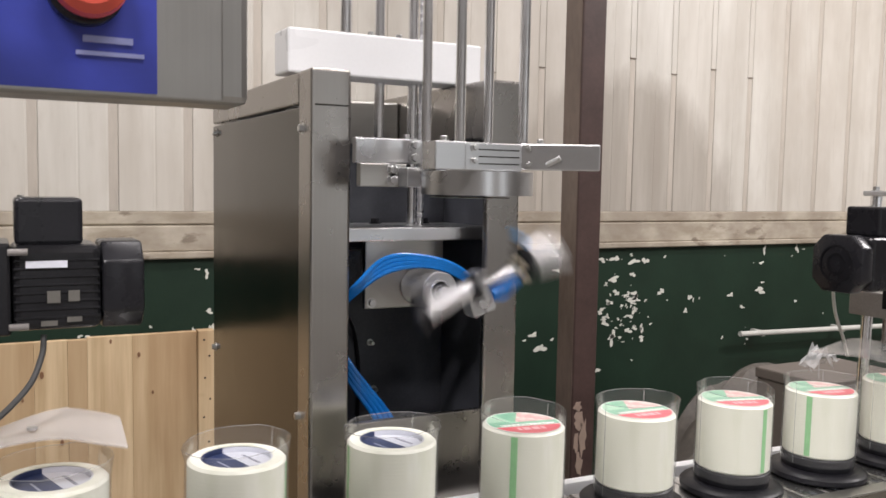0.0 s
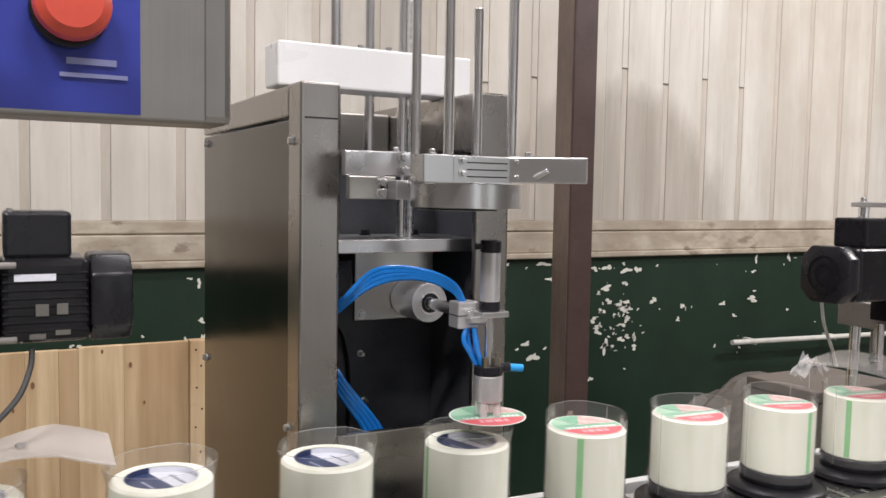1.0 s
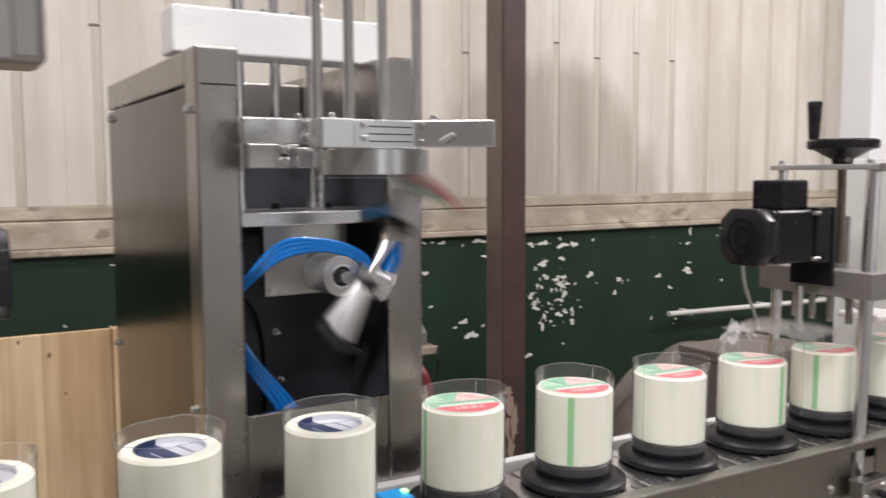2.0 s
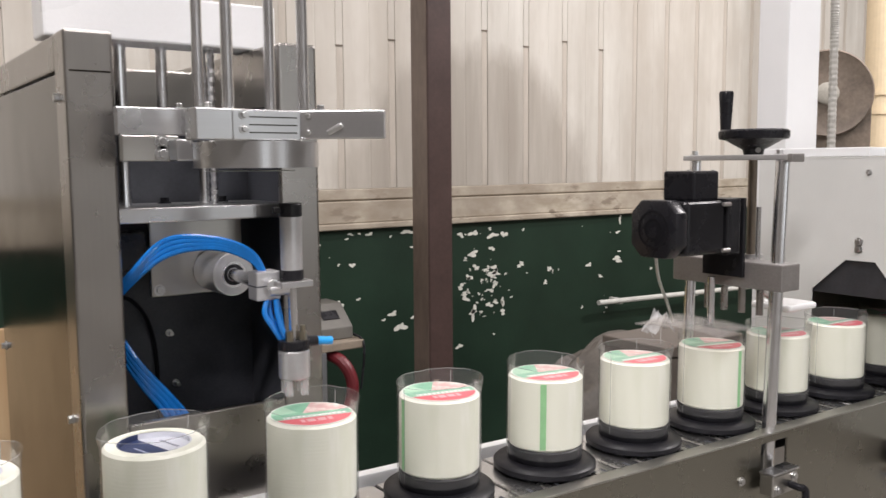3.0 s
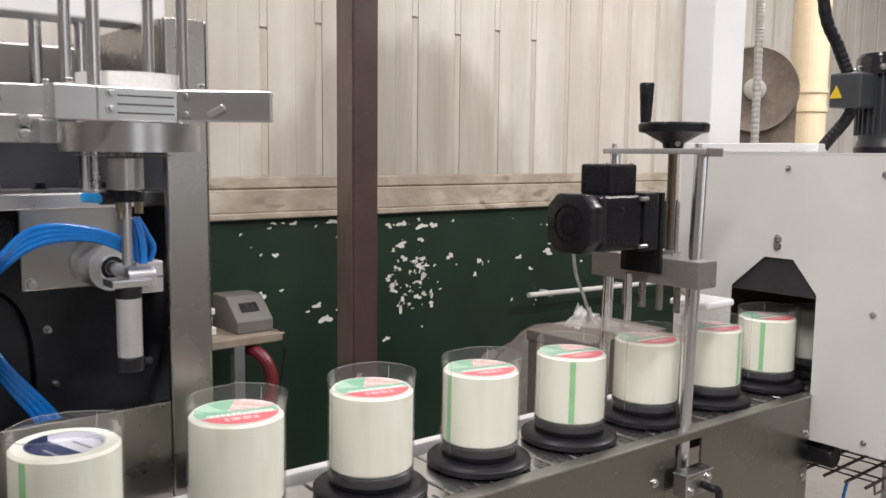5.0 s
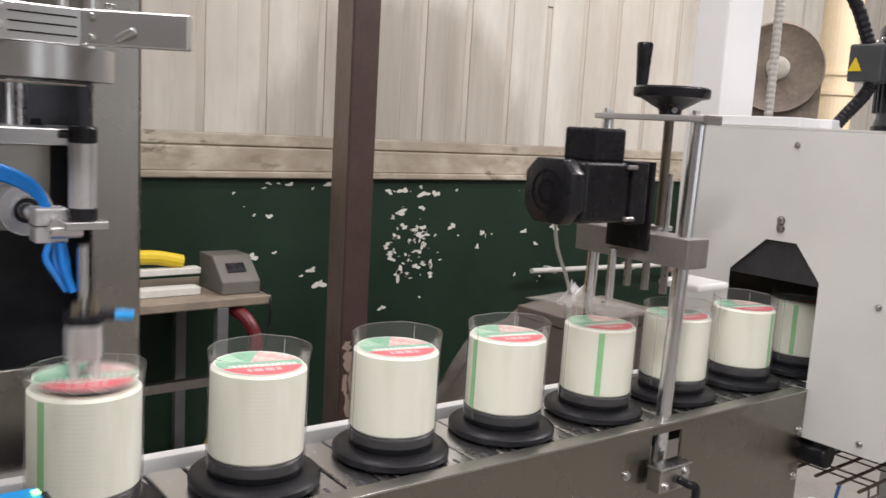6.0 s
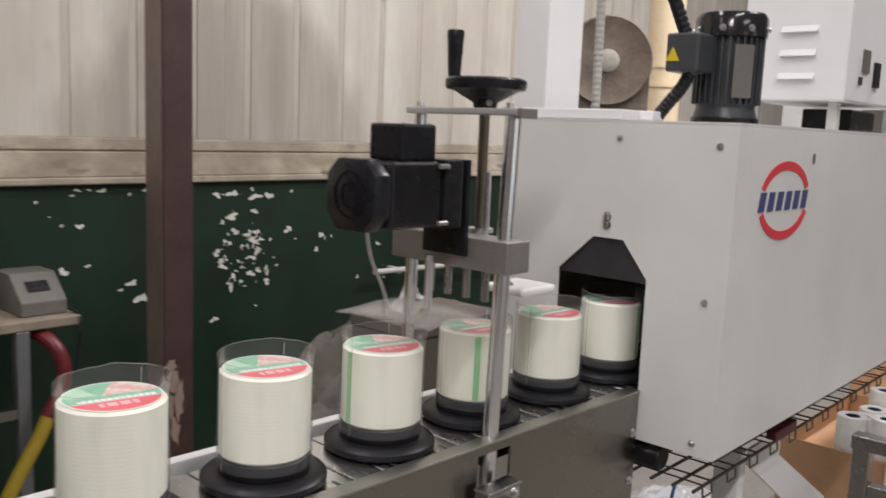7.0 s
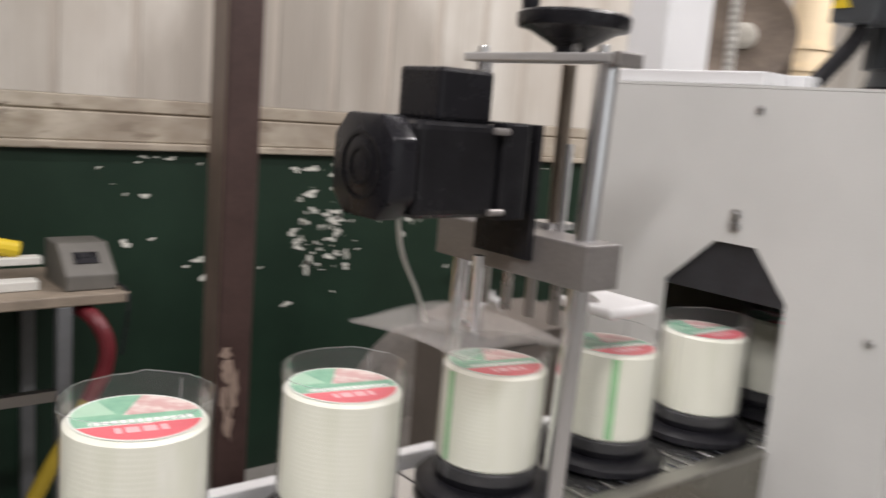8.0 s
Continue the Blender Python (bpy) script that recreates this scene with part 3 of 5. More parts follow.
part("front_post", box(TX0 - 0.001, -0.952, TY0, TY0 + 0.05, 0.02, 1.483, 0.004, 3), STEEL_V, tow)
part("front_post", box(-0.751, TX1 + 0.001, TY0, TY0 + 0.012, 0.02, 1.486, 0.004, 3), STEEL_V, tow)
part("cap_block", box(TX0 - 0.0005, -0.951, TY0 + 0.0505, TY1, TZ + 0.0005, 1.482, 0.003, 2), STEEL_V, tow)
part("cap_block", box(-0.751, TX1 + 0.0005, TY0 + 0.0125, TY1, 1.405, 1.486, 0.003, 2), STEEL_V, tow)
part("weld_mark", box(-1.0, -0.956, TY0 - 0.0012, TY0 + 0.001, 1.4365, 1.4385, 0.0005, 1), STEEL_DARK, tow, "ground weld line")
part("lower_panel", box(-0.9515, -0.7515, TY0 + 0.002, TY0 + 0.012, 0.02, 1.027, 0.002), STEEL_V, tow)
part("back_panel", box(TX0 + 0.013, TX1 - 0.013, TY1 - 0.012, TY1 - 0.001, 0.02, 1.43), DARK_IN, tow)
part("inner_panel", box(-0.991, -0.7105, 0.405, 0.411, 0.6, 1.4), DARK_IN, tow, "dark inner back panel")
part("cross_beam", box(-0.9505, -0.7515, 0.50, 0.56, 1.40, 1.475, 0.004), STEEL_H, tow)
part("cross_beam", box(-0.9505, -0.7515, 0.49, 0.5, 1.378, 1.383), ALU, tow)
bolts(tow, [(TX0, 0.24, 1.409), (TX0, 0.25, 1.035), (TX0, 0.715, 1.424), (TX0, 0.728, 1.042)], (-1, 0, 0), 0.005, 0.006)

bolts(tow, [(-0.84, 0.405, 1.094), (-0.833, 0.405, 1.02)], (0, -1, 0), 0.0035, 0.012)
part("inner_cable", hose([(-0.94, 0.33, 1.17), (-0.9, 0.36, 1.15), (-0.87, 0.395, 1.11), (-0.86, 0.4, 1.05), (-0.862, 0.4, 0.95)], 0.0028, 8), RUBBER, tow, "black cable inside")

lift = thing("lift_unit", (-0.85, 0.34, 1.48), "white crossbar with chromed guide rods and a lift plate", "machine part")
part("crossbar", box(-1.006, -0.711, 0.30, 0.362, 1.4865, 1.546, 0.003), WHITE_BAR, lift, "thick white lacquered bar")
for x, y, r, z0 in ((-0.911, 0.335, 0.008, 1.281), (-0.9, 0.352, 0.005, 1.547), (-0.857, 0.34, 0.0075, 1.4), (-0.806, 0.335, 0.0075, 1.281)):
    part("guide_rod", rod((x, y, z0), (x, y, 2.1), r, 20), CHROME, lift)
part("toothed_rod", hose([(-0.794, 0.328, 1.281), (-0.794, 0.328, 1.7), (-0.794, 0.328, 2.1)], 0.0045, 8, 70, ribs=0.22), ALU, lift)
bolts(lift, [(-0.88, 0.318, 1.546), (-0.837, 0.318, 1.546)], (0, 0, 1), 0.0045, 0.006)
part("lift_plate", box(-0.95, -0.716, 0.255, 0.39, 1.262, 1.281, 0.002), ALU, lift)
part("arm_plate", box(-0.894, -0.77, 0.297, 0.307, 1.163, 1.2615, 0.002), STEEL_H, lift, "brushed aluminium mounting plate")
part("sensor", box(-0.945, -0.9, 0.29, 0.33, 1.2, 1.25, 0.004), BLACK_SATIN, lift)
bolts(lift, [(-0.853, 0.36, 1.281), (-0.772, 0.36, 1.281)], (0, 0, 1), 0.006, 0.007, BLACK_SATIN)
bolts(lift, [(-0.884, 0.297, 1.172)], (0, -1, 0), 0.005, 0.004)
part("shaft_housing", rod((-0.812, 0.296, 1.194), (-0.812, 0.225, 1.194), 0.0275, 48, 0.002), SATIN_ALU, lift, "round aluminium rotary housing")
part("bearing_seal", lathe([(0.0085, 0), (0.0085, 0.0015), (0.0135, 0.0015), (0.0135, 0)], 32, axis_frame((-0.812, 0.2255, 1.194), (-0.812, 0.22, 1.194))[0]), BLACK_SATIN, lift, "dark bearing seal")
part("bearing", lathe([(0.0165, 0), (0.0165, 0.003), (0.0137, 0.003), (0.0137, 0)], 32, axis_frame((-0.812, 0.226, 1.194), (-0.812, 0.22, 1.194))[0]), CHROME, lift)

hoses = thing("blue_hoses", (-0.93, 0.25, 1.0), "bundle of blue pneumatic hoses arching out of the cabinet", "hose")
for k, o in enumerate((0, 0.006, 0.012, 0.018)):
    part("hose", hose([(-0.965, 0.33, 1.12 + o), (-0.94, 0.25 - o, 1.183 + o), (-0.905, 0.2, 1.226 + o), (-0.86, 0.165, 1.236 + o * 0.6), (-0.826, 0.135, 1.222 + o * 0.5), (-0.812, 0.122, 1.196 + o * 0.2)], 0.0036, 8), BLUE_TUBE, hoses)
for k, o in enumerate((0, 0.009, 0.017, 0.025)):
    part("hose", hose([(-0.97, 0.33, 1.15 + o), (-0.945, 0.3, 1.11 + o), (-0.92, 0.27, 1.06 + o), (-0.885 + o, 0.26, 1.0), (-0.86 + o, 0.28, 0.9)], 0.0036, 8), BLUE_TUBE, hoses)

# ---- label magazine ----
mag = thing("label_magazine", (-0.838, 0.093, 1.33), "aluminium label magazine with four chromed guide rods and a ring", "machine part")
MX, MY = -0.833, 0.093
part("ring", lathe([(0.052, 1.329), (0.068, 1.329), (0.068, 1.357), (0.052, 1.357), (0.052, 1.329)], 64, Matrix.Translation((MX, MY, 0))), ALU, mag, "turned aluminium ring", True)
part("rear_bar", box(-0.963, -0.872, 0.165, 0.177, 1.366, 1.397, 0.0015), ALU, mag)
part("front_bar", turned(box(-0.06, 0.032, -0.006, 0.006, 1.3595, 1.39, 0.0015), Matrix.Translation((-0.756, 0.0055, 0)) @ pose(0, 0, 0, 0, 0, -36)), ALU, mag)
part("rod_block", box(-0.924, -0.885, 0.028, 0.06, 1.3575, 1.3895, 0.0015), ALU, mag)
part("slotted_plate", turned(box(-0.0385, 0.0385, -0.005, 0.005, 1.3575, 1.3895, 0.0015), Matrix.Translation((-0.846, 0.038, 0))), ALU, mag)
for z in (1.3655, 1.3735, 1.3815):
    part("slot", box(-0.866, -0.812, 0.0322, 0.0342, z - 0.0007, z + 0.0007), STEEL_DARK, mag)
part("bracket", box(-0.962, -0.9, 0.152, 0.1645, 1.337, 1.3655, 0.0015), STEEL_H, mag)
part("bracket", box(-0.912, -0.893, 0.125, 0.1515, 1.337, 1.361, 0.0015), ALU, mag)
for x, y, z1 in ((-0.881, 0.137, 2.2), (-0.880, 0.053, 2.2), (-0.802, 0.122, 1.578), (-0.794, 0.053, 2.2)):
    part("guide_rod", rod((x, y, 1.36), (x, y, z1), 0.0062, 20, 0.002), CHROME, mag)
bolts(mag, [(-0.872, 0.033, 1.3835), (-0.872, 0.033, 1.369)], (0, -1, 0), 0.0034, 0.004)
part("clamp_pin", rod((-0.783, 0.0185, 1.3655), (-0.772, 0.0065, 1.374), 0.0032, 12, 0.0008), BOLT, mag)
bolts(mag, [(-0.884, 0.165, 1.39), (-0.884, 0.165, 1.374), (-0.9195, 0.152, 1.3585), (-0.9195, 0.152, 1.3455)], (0, -1, 0), 0.0055, 0.006)
bolts(mag, [(-0.892, 0.171, 1.397), (-0.905, 0.045, 1.39), (-0.786, 0.028, 1.39)], (0, 0, 1), 0.004, 0.005)
bolts(mag, [(-0.8, 0.0305, 1.384), (-0.8, 0.0305, 1.366)], (-0.59, -0.81, 0), 0.003, 0.003)
stack = thing("label_stack", (0, 0, 0), "stack of round printed labels waiting in the magazine", "labels")
PAPER = plain("stacked_paper_edge", (0.78, 0.78, 0.75), 0.7)
part("label_pile", rod((MX, MY, 1.333), (MX, MY, 1.3865), 0.0505, 48), PAPER, stack)
part("backing_sheet", rod((MX, MY, 1.3867), (MX, MY, 1.3875), 0.0503, 48), WHITE_BAR, stack, "blank white top sheet")

# ---- swing arm; local origin on the shaft, cup pointing down ----
SX, SY, SZ = -0.812, 0.105, 1.194
arm = thing("swing_arm", (0, 0, 0), "pneumatic swing arm with a suction cup that carries labels", "machine part")
part("shaft", rod((0, 0.128, 0), (0, -0.002, 0), 0.008, 24, 0.001), CHROME, arm)
part("clamp_block", box(-0.017, 0.013, 0.008, 0.034, -0.019, 0.015, 0.002), SATIN_ALU, arm, "split aluminium clamp block")
part("clamp_slit", box(-0.0175, 0.0135, 0.0075, 0.0345, -0.003, -0.0015), DARK_IN, arm)
part("cross_pin", rod((-0.005, 0.005, -0.006), (0.024, 0.005, -0.006), 0.008, 20, 0.001), ALU, arm)
part("holder_plate", box(0.004, 0.045, -0.014, 0.016, -0.004, 0.004, 0.0015), ALU, arm)
cyl = part("air_cylinder", rod((0.024, 0, 0.016), (0.024, 0, 0.078), 0.0128, 32), SATIN_ALU, arm, "round aluminium air cylinder")
part("end_cap", rod((0.024, 0, 0.078), (0.024, 0, 0.094), 0.0134, 32, 0.002), BLACK_SATIN, cyl)
part("end_cap", rod((0.024, 0, 0.0045), (0.024, 0, 0.0165), 0.0134, 32, 0.001), BLACK_SATIN, cyl)
part("port", rod((0.01, 0, 0.086), (0.002, 0, 0.086), 0.004, 12), BLACK_SATIN, cyl)
for dx, dy in ((0.0, 0.008), (0.006, 0.003), (-0.005, 0.004), (0.003, -0.003)):
    part("feed_hose", hose([(0.002 + dx, 0.008 + dy, -0.018), (0.001 + dx * 1.6, 0.006 + dy, -0.034), (0.006 + dx, 0.004 + dy, -0.05), (0.013 + dx * 0.5, 0.002 + dy, -0.066)], 0.0034, 8), BLUE_TUBE, arm, "short blue hose")
slider = part("suction_head", rod((0.024, 0, 0.0), (0.024, 0, -0.078), 0.0055, 20), CHROME, arm, "sliding rod with suction head")
part("collar", rod((0.024, 0, -0.066), (0.024, 0, -0.078), 0.0188, 32, 0.001), BLACK_SATIN, slider)
part("cup_body", rod((0.024, 0, -0.078), (0.024, 0, -0.112), 0.0185, 40, 0.0015), SATIN_ALU, slider)
for a in range(4):
    x, y = 0.024 + 0.013 * math.cos(a * 1.571 + 0.6), 0.013 * math.sin(a * 1.571 + 0.6)
    part("suction_nozzle", rod((x, y, -0.112), (x, y, -0.131), 0.005, 14), film_mat("clear_silicone", 0.3), slider)
part("elbow_fitting", rod((0.03, -0.002, -0.07), (0.052, -0.006, -0.07), 0.0065, 12, 0.001), BLACK_SATIN, slider)
part("blue_plug", rod((0.05, -0.006, -0.07), (0.07, -0.009, -0.072), 0.005, 12, 0.001), BLUE_FIT, slider, "bright blue push-in fitting")
NICKEL = plain("dull_nickel_brass", (0.42, 0.38, 0.3), 0.32, 1.0)
part("nickel_fitting", rod((0.032, -0.008, -0.066), (0.032, -0.008, -0.056), 0.005, 6), NICKEL, slider, "nickel-plated hose fitting")
part("fitting_neck", rod((0.032, -0.008, -0.056), (0.032, -0.008, -0.049), 0.0032, 12), NICKEL, slider)
part("nickel_fitting", rod((0.014, -0.009, -0.066), (0.014, -0.009, -0.054), 0.0045, 6), NICKEL, slider, "nickel-plated hose fitting")

# ---- conveyor ----
V, X0, PITCH, YC, ZPUCK, ZTOP = 0.1176, -0.94, 0.185, 0.098, 0.897, 1.035
PIVOT = Matrix.Translation((-0.75, 0.093, 0.9))
LINE = PIVOT @ pose(0, 0, 0, 0, 0.66, -0.93) @ PIVOT.inverted()
conv = thing("conveyor", (-0.6, 0.1, 0), "stainless chain conveyor with tall side plates on legs", "conveyor")
plate = box(-3.2, -0.026, 0.0, 0.004, 0.62, 0.898)
box(0.044, 0.388, 0.0, 0.004, 0.62, 0.898, bm=plate)
box(-0.026, 0.044, 0.0, 0.004, 0.886, 0.898, bm=plate)
box(-0.026, 0.044, 0.0, 0.004, 0.62, 0.815, bm=plate)
part("side_plate", plate, PLATE, conv, "brushed stainless side plate with a clamp slot")
part("top_flange", box(-3.2, 0.388, -0.003, 0.022, 0.8985, 0.9015, 0.001), STEEL_H, conv)
part("far_plate", box(-3.2, 1.7, 0.196, 0.2, 0.62, 0.885), STEEL_H, conv)
# the rail's lit face, painted white and thickened
part("far_flange", box(-3.2, 1.7, 0.192, 0.21, 0.886, 0.906, 0.0015), WHITE_BAR, conv, "far edge coloured white for the light on it")
part("bed", box(-3.2, 1.7, 0.04, 0.195, 0.85, 0.883), DARK_IN, conv)
for x in (-2.8, -1.6, -0.4, 0.3):
    for y in (0.012, 0.16):
        part("leg", box(x, x + 0.04, y, y + 0.03, 0.012, 0.62, 0.003), STEEL_V, conv)
bolts(conv, [(0.376, 0.0, 0.829), (0.376, 0.0, 0.745), (-0.075, 0.0, 0.835)], (0, -1, 0), 0.005, 0.004)

conv.matrix_world = LINE @ Matrix.Translation((-0.6, 0.1, 0))

chain = thing("conveyor_chain", (0, 0, 0), "bright steel slat chain with dark slots under the carriers", "chain")
slat = part("slat", box(-0.0212, 0.0212, 0.012, 0.176, 0.886, 0.8965, 0.0015, 1), SLAT, chain)
pin = part("slat_slot", box(-0.002, 0.002, 0.024, 0.044, 0.896, 0.897), DARK_IN, chain)
for ob in (slat, pin):
    ob.location.x = -3.1
n_sl = int(5.0 / (PITCH / 4))
for i in range(1, n_sl):
    for src in (slat, pin):
        ob = new(src.name.split(".")[0], src.data)
        ob.parent = chain
        ob.location.x = -3.1 + i * PITCH / 4

# ---- tape rolls on their carriers ----
R = 0.0532
H0 = 0.037
ZR = ZPUCK + H0


def carrier_at():
    c = thing("roll_carrier", (0, 0, 0), "black rubber carrier disc with a raised seat", "carrier", "roll carriers")
    part("disc", lathe([(0, 0), (0.068, 0), (0.074, 0.004), (0.074, 0.011), (0.071, 0.014), (0.058, 0.0165), (0.055, 0.0165), (0, 0.0165)], 48), RUBBER, c, "", True)
    part("seat", lathe([(0.0, 0.0165), (0.0525, 0.0165), (0.0535, 0.019), (0.0535, H0 - 0.002), (0.0515, H0), (0, H0)], 48), RUBBER, c, "", True)
    return c


def roll_at(az):
    h = ZTOP - ZR
    r = thing("tape_roll", (0, 0, 0), "roll of cream fibreglass mesh tape in a clear open sleeve", "tape roll", "tape rolls")
    prof = [(0.0385, 0.0005), (R - 0.002, 0.0005), (R, 0.003), (R, h - 0.003), (R - 0.003, h), (0.0385, h)]
    part("winding", lathe(prof, 64), TAPE, r, "wound cream mesh tape", True)
    part("core", lathe([(0.0385, h - 0.0005), (0.0385, 0.0005), (0.0365, 0.0005), (0.0365, h - 0.0005), (0.0385, h - 0.0005)], 48), CORE, r, "card core printed navy and white inside", True)
    part("core_plug", rod((0, 0, h - 0.01), (0, 0, h - 0.006), 0.0364, 40), CORE, r, "printed card disc sunk in the core")
    if az is not None:
        a = radians(az)
        part("stripe", lathe([(R + 0.0004, 0.004), (R + 0.0004, h - 0.004)], 5, None, None, a - 0.08, a + 0.08), STRIPE, r, "narrow green edge stripe")
    # open film sleeve, flattened in facets and flared a little at the rim
    rng = random.Random(int((az or 7) * 3))
    fb = bmesh.new()
    k = 28
    lev = [(-0.012, 1.045), (0.0, 1.05), (0.05, 1.045), (h, 1.04), (h + 0.01, 1.05), (h + 0.017, 1.06)]
    ph = rng.uniform(0, 0.4)
    off = [0.02 * math.sin(2.0 * (2 * math.pi * i / k) + ph * 9) + 0.012 * math.sin(5 * (2 * math.pi * i / k) + ph * 20) + (0.025 if i % 9 == 4 else 0.0) for i in range(k)]
    dz = [0.003 * math.sin(2 * math.pi * i / k + ph * 7) + rng.uniform(-0.0008, 0.0008) for i in range(k)]
    rings = []
    for j, (z, s) in enumerate(lev):
        top = max(0.0, (z - h) / 0.017)
        rings.append([fb.verts.new(((R * s * (1 + off[i] * (0.3 + top))) * math.cos(ph + 2 * math.pi * i / k), (R * s * (1 + off[i] * (0.3 + top))) * math.sin(ph + 2 * math.pi * i / k), z + dz[i] * top)) for i in range(k)])
    for ra, rb in zip(rings, rings[1:]):
        for i in range(k):
            fb.faces.new((ra[i], ra[(i + 1) % k], rb[(i + 1) % k], rb[i]))
    sl = part("film_sleeve", fb, FILM, r, "clear crinkled plastic sleeve", True)
    sl.visible_shadow = False
    # cut rim and two pressed creases: milky strips that draw their bright glints
    eb = bmesh.new()
    pts = [Vector(v.co) for v in sl.data.vertices][-k:]
    for i in range(k):
        a, c = pts[i], pts[(i + 1) % k]
        up = Vector((0, 0, 0.0009))
        eb.faces.new([eb.verts.new(q) for q in (a, c, c + up, a + up)])
    ed = part("rim", eb, FILM_EDGE, sl)
    ed.visible_shadow = False
    for a in (ph + 0.35, ph + math.pi - 0.3):
        cb = lathe([(R * 1.052, -0.012), (R * 1.05, h), (R * 1.065, h + 0.016)], 1, None, None, a, a + 0.02)
        cr = part("crease", cb, FILM_EDGE, sl)
        cr.visible_shadow = False
    return r


def label_at():
    lb = part("round_label", lathe([(0, 0), (0.0495, 0), (0.0495, 0.0007), (0, 0.0007)], 56), LABEL)
    return tagged(lb, "round paper label printed green, white and red", "label", "round labels")


AZ = {-4: 250, -3: 209, -2: 95, -1: 336, 0: 175, 1: 226, 2: 80, 3: 276, 4: 202, 5: 100, 6: 225, 7: 300, 8: 190}
ROLLS = {k: roll_at(AZ[k]) for k in range(-4, 9)}
CARRIERS, LABELS = {}, {k: label_at() for k in range(-4, 9)}
CARRIERS[-4] = carrier_at()
for k in range(-3, 9):
    CARRIERS[k] = copy_thing(CARRIERS[-4], Matrix())

# ---- gear motors ----
def gear_motor(at, flip, label, fan_len, fins):
    """Small black gear motor lying along x; the fan end at -x, or at +x when flipped."""
    g = thing("gear_motor", at, label, "motor", "gear motors")
    x, y, z = at
    s = -1 if flip else 1

    def bx(a, b_, *rest, **kw):
        lo, hi = sorted((x + s * a, x + s * b_))
        return box(lo, hi, *rest, **kw)
    oct_ = []
    c, w = 0.02, 0.0455
    for a, b_ in ((w, w - c), (w - c, w), (-w + c, w), (-w, w - c), (-w, -w + c), (-w + c, -w), (w - c, -w), (w, -w + c)):
        oct_.append((y + a, z + 0.045 + b_))
    lo, hi = sorted((x, x + s * fan_len))
    fan = part("fan_cover", extrude_poly(oct_, "x", lo, hi, 0.0035), BLACK_SATIN, g, "chamfered black fan cover", True)
    for ra in (0.014, 0.027):
        part("fan_grille", lathe([(ra, 0), (ra + 0.003, 0.0), (ra + 0.003, 0.001), (ra, 0.001)], 28, axis_frame((x, y, z + 0.045), (x - s, y, z + 0.045))[0]), BLACK, fan)
    body = bx(fan_len + 0.0005, 0.125, y - 0.0425, y + 0.0425, z + 0.002, z + 0.088, bevel=0.008, seg=3)
    bd = part("body", body, BLACK, g)
    for k in range(8 if fins else 0):
        zz = z + 0.014 + k * 0.0082
        part("fin", bx(0.0435, 0.123, y - 0.0435, y - 0.042, zz, zz + 0.0028, bevel=0.0007, seg=1), BLACK, bd)
    part("gearbox", bx(0.1255, 0.16, y - 0.0455, y + 0.0455, z - 0.001, z + 0.0905, bevel=0.003), BLACK, g)
    t = part("terminal_box", bx(0.058, 0.121, y - 0.031, y + 0.031, z + 0.0875, z + 0.135, bevel=0.004, seg=2), BLACK_SATIN, g)
    for dy in (-0.024, 0.024):
        part("lid_screw", rod((x + s * 0.114, y + dy, z + 0.1345), (x + s * 0.114, y + dy, z + 0.1365), 0.003, 10), BOLT, t)
    for zz in (z + 0.008, z + 0.082):
        part("screw", rod((x + s * 0.11, y - 0.048, zz), (x + s * 0.128, y - 0.048, zz), 0.0034, 12, 0.001), MACHINED, g)
    return g


PX = 0.033
gear_motor((-0.178, 0.09, 1.182), False, "small black gear motor mounted on the press block", 0.027, False)
lm = gear_motor((-1.216, 0.165, 1.186), True, "small black gear motor with pale stickers above the conveyor", 0.041, True)
part("nameplate", box(-1.328, -1.29, 0.1205, 0.1222, 1.2515, 1.2585), PALE, lm, "long pale sticker")
for (a0, a1, z0, z1) in ((-1.309, -1.297, 1.216, 1.228), (-1.2895, -1.279, 1.217, 1.228), (-1.315, -1.3, 1.193, 1.198), (-1.291, -1.277, 1.196, 1.201)):
    part("sticker", box(a0, a1, 0.1205, 0.1217, z0, z1), GREY_DEV, lm, "small worn sticker")
part("cable", hose([(-1.312, 0.135, 1.182), (-1.315, 0.13, 1.16), (-1.33, 0.12, 1.13), (-1.37, 0.115, 1.095), (-1.42, 0.12, 1.08)], 0.0032, 8), CABLE, lm, "grey power cable")
part("mount", box(-1.53, -1.3845, 0.12, 0.21, 1.13, 1.3, 0.003), ALU, lm)
part("post", rod((-1.45, 0.165, 0.62), (-1.45, 0.165, 1.131), 0.012, 16), CHROME, lm)

# ---- press frame ----
press = thing("press_frame", (PX, 0.09, 0.84), "hand-adjusted press frame of chromed posts over the conveyor", "machine part")
part("post", rod((PX - 0.019, 0.006, 0.79), (PX + 0.002, 0.006, 1.333), 0.0112, 28), CHROME, press)
part("post", rod((PX - 0.015, 0.178, 0.894), (PX + 0.002, 0.178, 1.333), 0.0095, 28), CHROME, press)
part("top_bar", box(PX - 0.014, PX + 0.015, -0.012, 0.194, 1.3335, 1.3425, 0.0015), SATIN_ALU, press)
part("bar_end", box(PX - 0.016, PX + 0.018, -0.022, -0.0125, 1.33, 1.3435, 0.0015), MACHINED, press)
bolts(press, [(PX, 0.011, 1.3425), (PX, 0.178, 1.3425)], (0, 0, 1), 0.006, 0.007)
part("slide_block", box(PX - 0.028, PX + 0.022, -0.018, 0.2, 1.122, 1.166, 0.002), MACHINED, press, "machined steel slide block")
